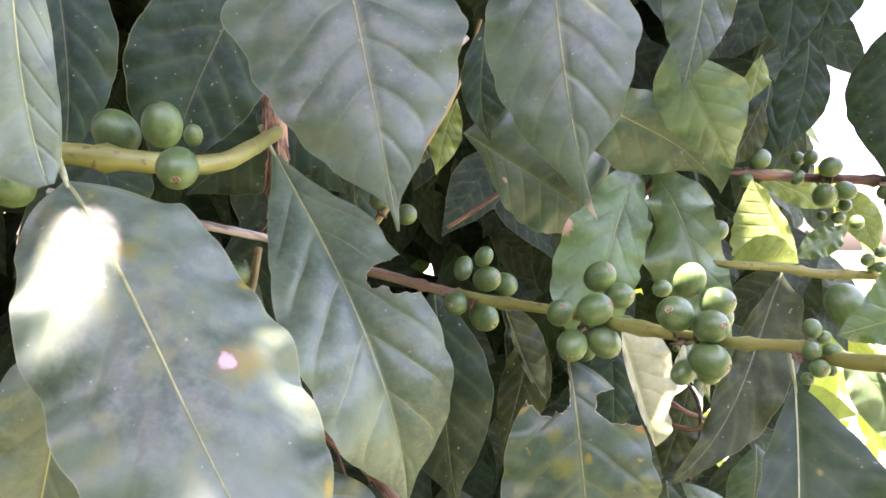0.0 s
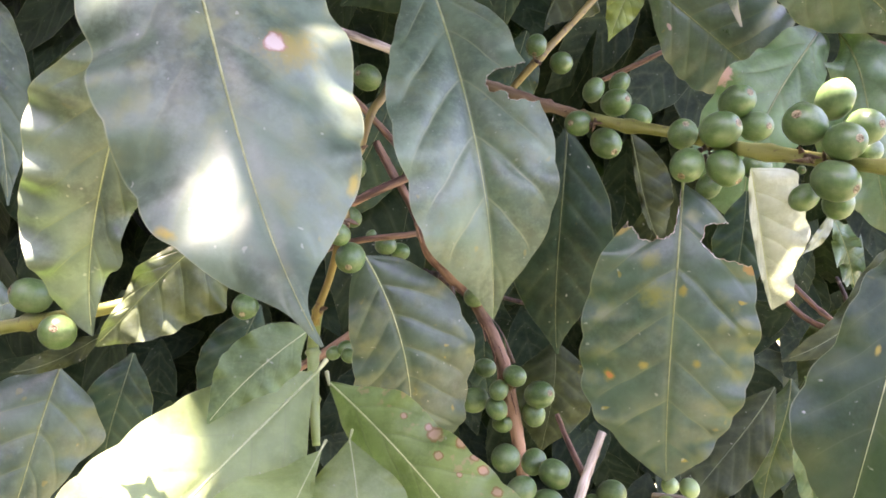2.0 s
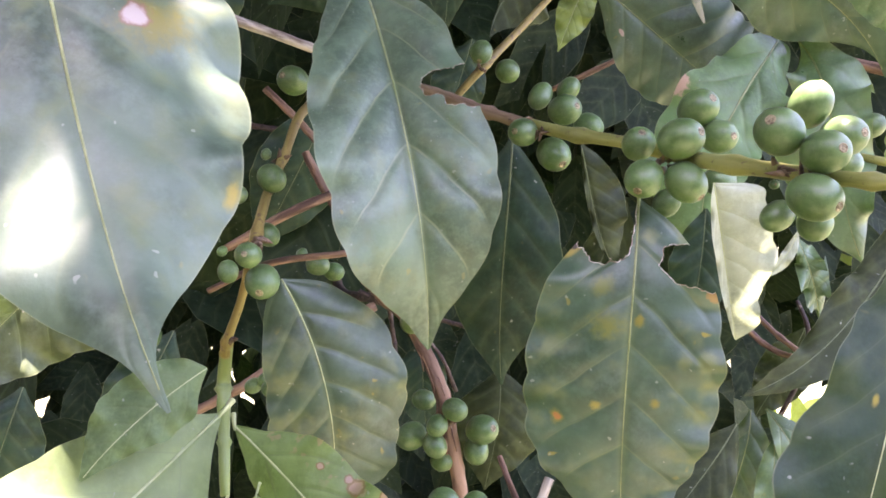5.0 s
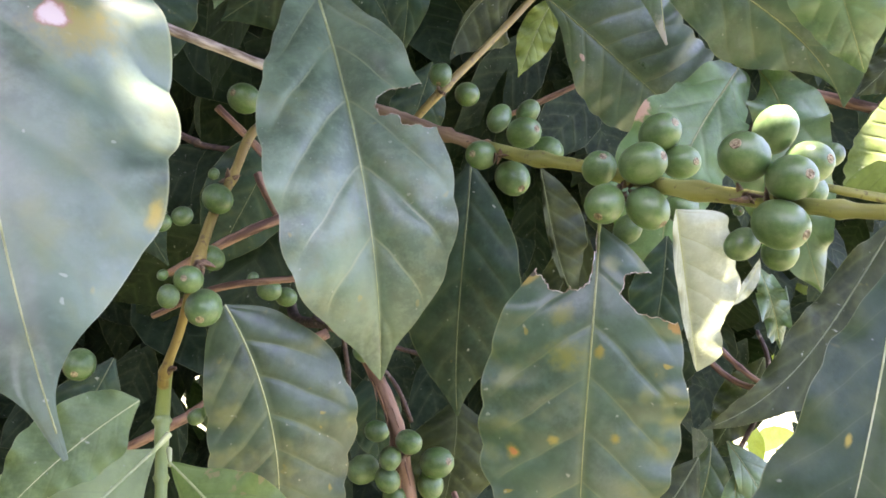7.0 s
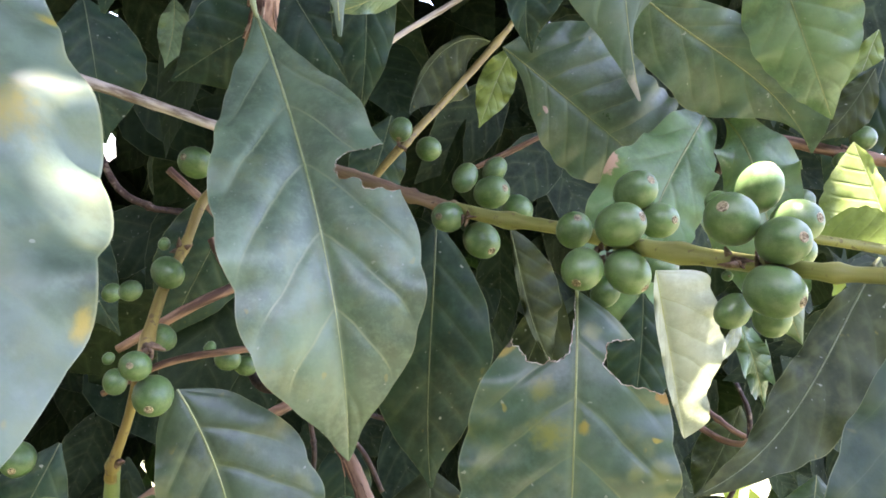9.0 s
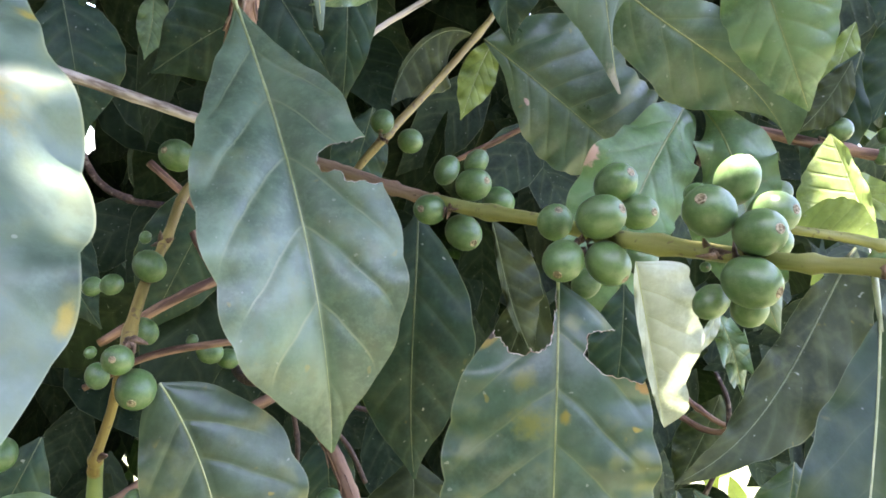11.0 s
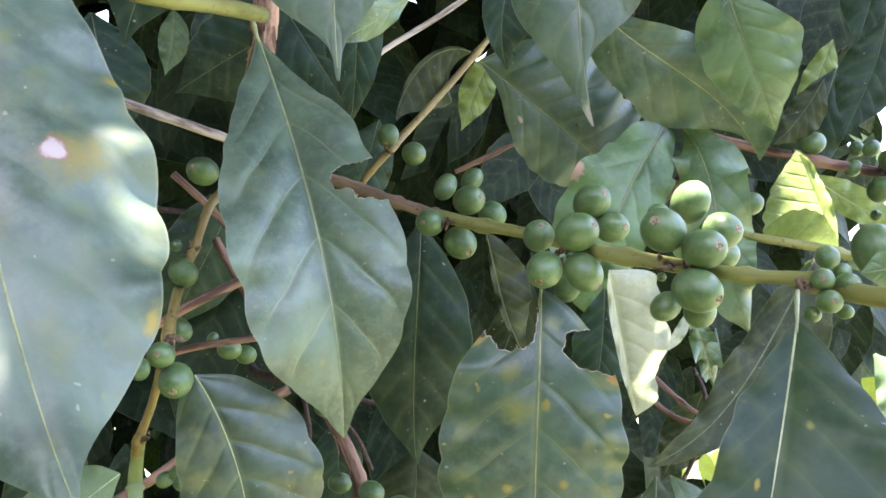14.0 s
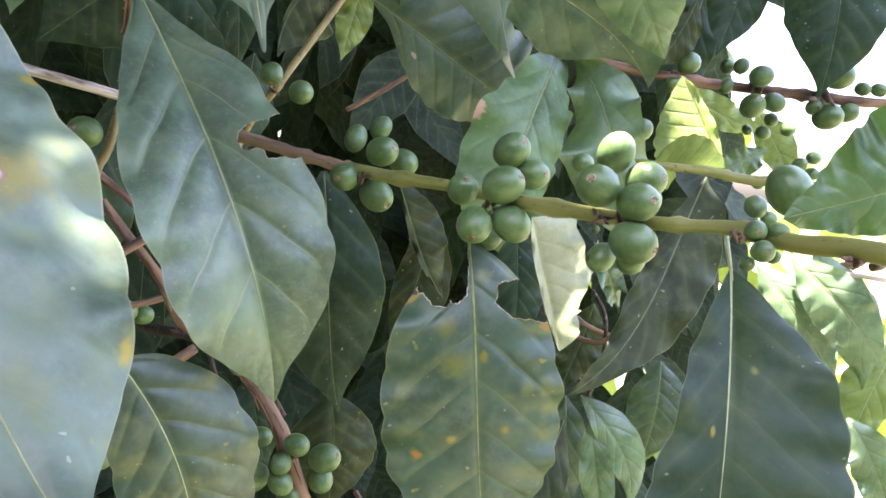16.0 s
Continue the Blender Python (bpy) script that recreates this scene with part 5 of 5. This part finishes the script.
# right side: folded young leaf, fruiting branch in the gap, leaves against the light

right_branch = branch((0.1455, 0.4173, 1.2921), 'slender yellow-green coffee twig with a folded young leaf')
stem(right_branch, 'stem', [(0.1336, 0.4390, 1.2943, 0.0016), (0.1491, 0.4270, 1.2919, 0.0019), (0.1709, 0.4194, 1.2905, 0.0021), (0.1870, 0.4123, 1.2877, 0.0023), (0.2025, 0.4056, 1.2875, 0.0023), (0.2225, 0.3983, 1.2871, 0.0023)], STEM, knots=[0.5, 0.75])
berry(right_branch, (0.2152, 0.4316, 1.3139), (0.33, 0.76, 0.57), 0.0038, 1.12, BERRY)
berry(right_branch, (0.2004, 0.3913, 1.2950), (0.27, -0.87, 0.40), 0.0032, 1.12, BERRY)
berry(right_branch, (0.2091, 0.3957, 1.2987), (0.93, 0.35, 0.12), 0.0032, 1.12, BERRY)
berry(right_branch, (0.2060, 0.3904, 1.2915), (-0.63, 0.72, 0.28), 0.0029, 1.12, BERRY)
berry(right_branch, (0.2072, 0.4003, 1.2911), (0.59, 0.79, 0.17), 0.0025, 1.12, BERRY)
berry(right_branch, (0.1517, 0.4585, 1.3102), (0.66, 0.59, 0.47), 0.0057, 1.2, BERRY)
berry(right_branch, (0.1480, 0.4688, 1.3075), (0.00, 0.98, 0.19), 0.0053, 1.12, BERRY)
berry(right_branch, (0.1971, 0.4212, 1.2864), (-0.69, 0.60, 0.41), 0.0027, 1.12, BERRY)
leaf(right_branch, (0.2201, 0.4260, 1.2525), (0.2315, 0.4188, 1.2417), (0.2486, 0.4154, 1.2241), (0.2670, 0.4165, 1.2013), (-0.53, -0.84, 0.10), 0.0148, 0.0137, 0, -10, LEAF_LIGHT, wave=(0.001, 3), quilt=0.3)
leaf(right_branch, (0.2090, 0.4368, 1.2466), (0.2212, 0.4291, 1.2314), (0.2331, 0.4265, 1.2157), (0.2512, 0.4275, 1.1909), (-0.49, -0.86, 0.12), 0.0152, 0.0140, 0, -10, LEAF_LIGHT, wave=(0.001, 3), quilt=0.3)
leaf(right_branch, (0.1289, 0.4291, 1.1689), (0.1293, 0.4229, 1.1556), (0.1318, 0.4214, 1.1410), (0.1373, 0.4235, 1.1124), (-0.29, -0.90, 0.31), 0.0082, 0.0087, 10, 10, LEAF_LIGHT, wave=(0.001, 3))
leaf(right_branch, (0.1722, 0.4565, 1.1923), (0.1699, 0.4504, 1.1759), (0.1678, 0.4494, 1.1613), (0.1650, 0.4531, 1.1406), (-0.36, -0.90, 0.25), 0.0150, 0.0180, 0, -15, LEAF, wave=(0.001, 3))
leaf(right_branch, (0.1238, 0.4601, 1.1715), (0.1235, 0.4538, 1.1554), (0.1216, 0.4526, 1.1380), (0.1219, 0.4548, 1.1041), (-0.26, -0.92, 0.30), 0.0130, 0.0150, 0, -15, LEAF, wave=(0.001, 3))

far_branch = branch((0.1648, 0.5413, 1.3528), 'reddish coffee branch with dark green berries against bright light')
stem(far_branch, 'woody_stem', [(0.1469, 0.5538, 1.3581, 0.0031), (0.1767, 0.5450, 1.3525, 0.0031), (0.2160, 0.5352, 1.3470, 0.0031), (0.2569, 0.5305, 1.3447, 0.0031), (0.2841, 0.5274, 1.3431, 0.0034), (0.3147, 0.5239, 1.3418, 0.0031), (0.3689, 0.5180, 1.3427, 0.0031)], BARK_RED, knots=[0.3, 0.6])
berry(far_branch, (0.2052, 0.5373, 1.3582), (0.60, 0.67, 0.43), 0.0068, 1.12, BERRY)
berry(far_branch, (0.1958, 0.5372, 1.3447), (0.03, 0.95, -0.31), 0.0048, 1.12, BERRY)
berry(far_branch, (0.2327, 0.5445, 1.3593), (0.50, 0.73, -0.47), 0.0045, 1.12, BERRY)
berry(far_branch, (0.2367, 0.5339, 1.3586), (0.58, 0.33, 0.74), 0.0048, 1.12, BERRY)
berry(far_branch, (0.2441, 0.5224, 1.3518), (0.96, 0.05, 0.29), 0.0067, 1.12, BERRY)
berry(far_branch, (0.2398, 0.5214, 1.3339), (0.06, -0.89, 0.45), 0.0073, 1.12, BERRY)
berry(far_branch, (0.2523, 0.5202, 1.3367), (-0.89, 0.32, 0.31), 0.0060, 1.12, BERRY)
berry(far_branch, (0.2279, 0.5338, 1.3461), (0.62, 0.36, 0.70), 0.0048, 1.12, BERRY)
berry(far_branch, (0.2611, 0.5388, 1.3286), (0.20, 0.76, 0.61), 0.0042, 1.12, BERRY)
berry(far_branch, (0.2564, 0.5386, 1.3203), (0.91, 0.30, -0.27), 0.0042, 1.12, BERRY)
berry(far_branch, (0.2466, 0.5398, 1.3214), (-0.13, 0.70, 0.70), 0.0031, 1.12, BERRY)
berry(far_branch, (0.2895, 0.5176, 1.3549), (-0.66, 0.74, -0.14), 0.0083, 1.12, BERRY)
berry(far_branch, (0.2842, 0.5162, 1.3305), (-0.60, 0.78, -0.20), 0.0080, 1.12, BERRY)
berry(far_branch, (0.3015, 0.5247, 1.3348), (-0.72, 0.64, -0.26), 0.0061, 1.12, BERRY)
berry(far_branch, (0.3098, 0.5251, 1.3496), (-0.45, 0.87, 0.18), 0.0044, 1.12, BERRY)
berry(far_branch, (0.3197, 0.5240, 1.3496), (-0.89, 0.39, 0.24), 0.0044, 1.12, BERRY)
berry(far_branch, (0.2756, 0.5176, 1.3356), (-0.02, 0.92, -0.40), 0.0047, 1.12, BERRY)
leaf(far_branch, (0.2777, 0.5058, 1.4396), (0.2739, 0.4978, 1.3998), (0.2710, 0.4955, 1.3680), (0.2670, 0.4986, 1.3392), (-0.49, -0.85, -0.20), 0.0301, 0.0273, 0, -10, LEAF_SHADE, wave=(0.001, 3))
leaf(far_branch, (0.2380, 0.5401, 1.4359), (0.2345, 0.5382, 1.4084), (0.2289, 0.5371, 1.3877), (0.2211, 0.5360, 1.3640), (-0.40, -0.89, -0.22), 0.0187, 0.0173, 0, -10, LEAF_SHADE, wave=(0.001, 3))
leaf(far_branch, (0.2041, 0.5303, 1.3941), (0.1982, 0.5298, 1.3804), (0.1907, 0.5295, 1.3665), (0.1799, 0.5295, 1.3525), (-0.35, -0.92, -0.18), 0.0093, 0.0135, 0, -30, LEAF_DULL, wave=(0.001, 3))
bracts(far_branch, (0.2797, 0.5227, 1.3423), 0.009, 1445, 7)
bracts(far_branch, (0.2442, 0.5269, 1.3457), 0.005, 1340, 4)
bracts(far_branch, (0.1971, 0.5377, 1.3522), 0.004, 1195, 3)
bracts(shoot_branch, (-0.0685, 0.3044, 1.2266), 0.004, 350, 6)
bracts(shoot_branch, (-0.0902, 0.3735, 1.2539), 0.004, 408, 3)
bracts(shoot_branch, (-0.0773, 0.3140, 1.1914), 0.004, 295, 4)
leaf(back_branch, (-0.0764, 0.4600, 1.3755), (-0.0973, 0.4550, 1.3623), (-0.1190, 0.4550, 1.3468), (-0.1422, 0.4600, 1.3301), (0.23, -0.97, -0.12), 0.0232, 0.0280, 0, -20, LEAF_SHADE, wave=(0.001, 3))
leaf(back_branch, (-0.0962, 0.4500, 1.3892), (-0.0791, 0.4400, 1.3662), (-0.0641, 0.4400, 1.3482), (-0.0478, 0.4500, 1.3279), (0.16, -0.98, -0.13), 0.0210, 0.0183, 0, -10, LEAF_SHADE, wave=(0.001, 3))
leaf(right_branch, (0.1234, 0.4306, 1.1794), (0.1340, 0.4234, 1.1680), (0.1428, 0.4214, 1.1552), (0.1492, 0.4234, 1.1268), (-0.31, -0.91, 0.28), 0.0082, 0.0120, 10, -20, LEAF_LIGHT, wave=(0.001, 2))
leaf(right_branch, (0.1094, 0.3769, 1.2580), (0.1077, 0.3766, 1.2501), (0.1049, 0.3761, 1.2441), (0.1009, 0.3755, 1.2381), (-0.23, -0.97, 0.04), 0.0020, 0.0030, 20, -20, LEAF_PALE, wave=(0.001, 2))
leaf(right_branch, (0.1170, 0.4081, 1.2552), (0.1235, 0.4087, 1.2448), (0.1289, 0.4142, 1.2360), (0.1352, 0.4198, 1.2219), (-0.26, -0.96, 0.05), 0.0063, 0.0078, 30, -30, LEAF_LIGHT, wave=(0.004, 3))
leaf(right_branch, (0.2473, 0.4535, 1.2558), (0.2573, 0.4455, 1.2338), (0.2671, 0.4428, 1.2142), (0.2762, 0.4444, 1.1846), (-0.53, -0.84, 0.11), 0.0130, 0.0162, 0, -10, LEAF_LIGHT, wave=(0.002, 3))
leaf(right_branch, (0.3068, 0.4633, 1.2090), (0.2955, 0.4580, 1.1911), (0.2875, 0.4573, 1.1724), (0.2829, 0.4607, 1.1463), (-0.56, -0.81, 0.19), 0.0167, 0.0138, 0, -10, LEAF_YELLOW, wave=(0.002, 3))
leaf(right_branch, (0.2637, 0.4347, 1.1721), (0.2699, 0.4279, 1.1599), (0.2779, 0.4257, 1.1435), (0.2895, 0.4275, 1.1196), (-0.55, -0.79, 0.26), 0.0113, 0.0143, 0, -10, LEAF_LIGHT, wave=(0.002, 3))
leaf(back_branch, (-0.2061, 0.5897, 1.4068), (-0.2039, 0.5901, 1.3901), (-0.2041, 0.5903, 1.3768), (-0.2058, 0.5904, 1.3615), (0.39, -0.90, -0.20), 0.0094, 0.0112, 0, 0, LEAF_LIGHT, wave=(0.001, 3))
leaf(back_branch, (0.0112, 0.6538, 1.4182), (0.0044, 0.6536, 1.4009), (-0.0005, 0.6536, 1.3817), (-0.0057, 0.6536, 1.3583), (0.05, -0.98, -0.21), 0.0123, 0.0141, 0, -10, LEAF_YELLOW, wave=(0.002, 3))
leaf(back_branch, (0.2376, 0.6180, 1.4445), (0.2326, 0.6180, 1.4249), (0.2276, 0.6179, 1.4054), (0.2191, 0.6177, 1.3835), (-0.33, -0.91, -0.25), 0.0097, 0.0129, 0, -10, LEAF_YELLOW, wave=(0.002, 3))
leaf(far_branch, (0.2601, 0.6200, 1.5453), (0.2622, 0.6200, 1.5115), (0.2601, 0.6200, 1.4777), (0.2537, 0.6200, 1.4397), (-0.37, -0.89, -0.28), 0.0253, 0.0266, 0, -10, LEAF_SHADE, wave=(0.001, 3))
leaf(far_branch, (0.3077, 0.6400, 1.5445), (0.3033, 0.6400, 1.5140), (0.2968, 0.6400, 1.4878), (0.2881, 0.6400, 1.4595), (-0.41, -0.87, -0.27), 0.0240, 0.0266, 0, -10, LEAF_SHADE, wave=(0.001, 3))
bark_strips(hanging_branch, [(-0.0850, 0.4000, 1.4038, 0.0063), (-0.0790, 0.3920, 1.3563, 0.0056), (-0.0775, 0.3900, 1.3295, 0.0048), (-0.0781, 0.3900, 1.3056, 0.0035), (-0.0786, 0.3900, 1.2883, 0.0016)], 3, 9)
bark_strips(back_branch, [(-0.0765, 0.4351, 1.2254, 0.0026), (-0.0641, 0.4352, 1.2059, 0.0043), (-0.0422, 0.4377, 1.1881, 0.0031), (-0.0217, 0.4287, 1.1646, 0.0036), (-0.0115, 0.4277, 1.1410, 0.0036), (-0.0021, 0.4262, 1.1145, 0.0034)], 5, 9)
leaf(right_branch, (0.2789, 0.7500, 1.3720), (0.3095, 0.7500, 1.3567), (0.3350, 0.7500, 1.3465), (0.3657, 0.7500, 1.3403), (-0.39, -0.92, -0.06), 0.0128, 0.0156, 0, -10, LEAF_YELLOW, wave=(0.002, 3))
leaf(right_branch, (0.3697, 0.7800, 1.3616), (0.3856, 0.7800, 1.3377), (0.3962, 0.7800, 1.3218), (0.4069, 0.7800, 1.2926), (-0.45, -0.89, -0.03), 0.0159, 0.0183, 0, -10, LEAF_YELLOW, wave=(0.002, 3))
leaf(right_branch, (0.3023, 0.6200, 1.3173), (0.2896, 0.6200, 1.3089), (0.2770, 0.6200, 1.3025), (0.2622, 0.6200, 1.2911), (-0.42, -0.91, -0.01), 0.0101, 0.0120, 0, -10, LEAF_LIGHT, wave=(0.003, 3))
leaf(far_branch, (0.2283, 0.5800, 1.4149), (0.2216, 0.5750, 1.3885), (0.2138, 0.5750, 1.3630), (0.2038, 0.5800, 1.3300), (-0.35, -0.93, -0.12), 0.0191, 0.0192, 10, -20, LEAF_SHADE, wave=(0.001, 3))
leaf(back_branch, (-0.0625, 0.6229, 1.3544), (-0.0652, 0.6217, 1.3327), (-0.0683, 0.6204, 1.3109), (-0.0709, 0.6188, 1.2814), (0.17, -0.98, -0.12), 0.0191, 0.0194, 0, -10, LEAF_SHADE, wave=(0.001, 3))
leaf(back_branch, (0.0770, 0.3856, 1.2606), (0.0784, 0.3846, 1.2445), (0.0788, 0.3838, 1.2306), (0.0781, 0.3828, 1.2109), (-0.19, -0.98, 0.12), 0.0120, 0.0122, 0, -10, LEAF_SHADE, wave=(0.001, 3))
stem(back_branch, 'twig', [(0.1111, 0.4702, 1.2130, 0.0015), (0.1264, 0.4682, 1.2023, 0.0015), (0.1383, 0.4568, 1.2007, 0.0014), (0.1460, 0.4465, 1.2102, 0.0011)], BARK_RED)
stem(back_branch, 'twig', [(0.1395, 0.4782, 1.2251, 0.0009), (0.1469, 0.4766, 1.2106, 0.0012), (0.1470, 0.4755, 1.1897, 0.0012), (0.1400, 0.4749, 1.1652, 0.0012)], BARK_DARK)
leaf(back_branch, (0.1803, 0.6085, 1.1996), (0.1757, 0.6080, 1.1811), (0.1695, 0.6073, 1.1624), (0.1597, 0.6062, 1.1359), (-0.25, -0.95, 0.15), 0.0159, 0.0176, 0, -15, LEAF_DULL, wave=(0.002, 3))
stem(back_branch, 'twig', [(0.1252, 0.5421, 1.2170, 0.0013), (0.1428, 0.5440, 1.2036, 0.0016), (0.1571, 0.5355, 1.1948, 0.0015), (0.1732, 0.5272, 1.1899, 0.0015)], BARK_RED, knots=[0.5])

leaf(shoot_branch, (-0.0525, 0.2654, 1.1563), (-0.0507, 0.2448, 1.1488), (-0.0484, 0.2255, 1.1417), (-0.0455, 0.2049, 1.1329), (0.24, -0.96, 0.16), 0.0284, 0.0057, -6, -6, LEAF_YOUNG, outline=((0.01, 0.13, 0.25, 0.39, 0.55, 0.68, 0.77, 0.85, 0.9, 0.94, 0.97, 1.0, 0.01), (0.07, 0.26, 0.43, 0.58, 0.72, 0.78, 0.83, 0.88, 0.92, 0.97, 1.0, 0.72, 0.01)), wave=(0.0008, 3), petiole=0.4, quilt=0.2)
leaf(left_branch, (-0.1243, 0.2476, 1.1839), (-0.1298, 0.2414, 1.1786), (-0.1352, 0.2353, 1.1746), (-0.1420, 0.2293, 1.1723), (0.22, -0.96, 0.15), 0.0038, 0.0041, 0, -20, LEAF_DULL, outline=((0.11, 0.43, 0.75, 0.98, 0.99, 0.99, 1.0, 1.0, 0.98, 0.88, 0.66, 0.37, 0.01), (0.1, 0.35, 0.61, 0.87, 1.0, 0.88, 0.75, 0.63, 0.55, 0.49, 0.38, 0.21, 0.01)), wave=(0.001, 2), quilt=0.3)
leaf(left_branch, (-0.1699, 0.2641, 1.1850), (-0.1761, 0.2567, 1.1809), (-0.1818, 0.2495, 1.1772), (-0.1897, 0.2416, 1.1728), (0.24, -0.96, 0.16), 0.0219, 0.0110, -8, -10, LEAF_T, outline=((0.02, 0.46, 0.69, 0.85, 0.96, 1.0, 0.99, 0.98, 0.96, 0.87, 0.67, 0.38, 0.01), (0.04, 0.49, 0.71, 0.82, 0.93, 1.0, 0.99, 0.99, 0.98, 0.95, 0.78, 0.46, 0.01)), wave=(0.001, 3), quilt=0.8)
leaf(right_branch, (0.1875, 0.4405, 1.2941), (0.1808, 0.4449, 1.3086), (0.1742, 0.4473, 1.3228), (0.1669, 0.4487, 1.3372), (0.06, -1.00, -0.01), 0.0057, 0.0279, 25, -4, LEAF_YELLOW, outline=((0.07, 0.51, 0.72, 0.86, 0.91, 0.95, 1.0, 0.94, 0.88, 0.82, 0.64, 0.39, 0.05), (0.01, 0.24, 0.46, 0.71, 1.0, 0.94, 0.88, 0.8, 0.7, 0.59, 0.41, 0.22, 0.01)), wave=(0.0006, 2), quilt=0.2)
leaf(right_branch, (0.1517, 0.4353, 1.2941), (0.1624, 0.4320, 1.2933), (0.1727, 0.4296, 1.2930), (0.1842, 0.4293, 1.2927), (0.06, -1.00, -0.01), 0.0020, 0.0156, 0, 22, LEAF_YELLOW, outline=((0.2, 0.33, 0.47, 0.6, 0.73, 0.81, 0.87, 0.94, 1.0, 0.92, 0.73, 0.41, 0.01), (0.03, 0.42, 0.64, 0.78, 0.9, 0.95, 1.0, 0.97, 0.91, 0.75, 0.53, 0.36, 0.0)), wave=(0.0005, 2), quilt=0.15)
stem(right_branch, 'twig', [(0.2268, 0.4352, 1.2512, 0.0012), (0.2438, 0.4329, 1.2462, 0.0012), (0.2620, 0.4308, 1.2446, 0.0012), (0.2844, 0.4281, 1.2419, 0.0012)], TWIG_GREY, knots=[0.4])
# dry thin twigs tangled where the stems meet
stem(back_branch, 'twig', [(-0.0883, 0.5206, 1.1850, 0.0013), (-0.0621, 0.5224, 1.1743, 0.0013), (-0.0373, 0.5243, 1.1569, 0.0013), (-0.0233, 0.5255, 1.1361, 0.0013)], BARK_DARK, knots=[0.5])
stem(back_branch, 'twig', [(-0.0670, 0.5070, 1.1827, 0.0013), (-0.0623, 0.5075, 1.1677, 0.0013), (-0.0589, 0.5079, 1.1540, 0.0013), (-0.0584, 0.5082, 1.1354, 0.0013)], BARK_DARK, knots=[0.5])
stem(back_branch, 'twig', [(-0.0605, 0.5124, 1.1812, 0.0013), (-0.0494, 0.5133, 1.1669, 0.0013), (-0.0440, 0.5139, 1.1518, 0.0013), (-0.0434, 0.5142, 1.1329, 0.0013)], BARK_RED, knots=[0.5])
stem(back_branch, 'twig', [(-0.0814, 0.5260, 1.1892, 0.0013), (-0.0590, 0.5276, 1.1797, 0.0013), (-0.0356, 0.5292, 1.1750, 0.0013), (-0.0158, 0.5305, 1.1733, 0.0013)], BARK_DARK, knots=[0.5])
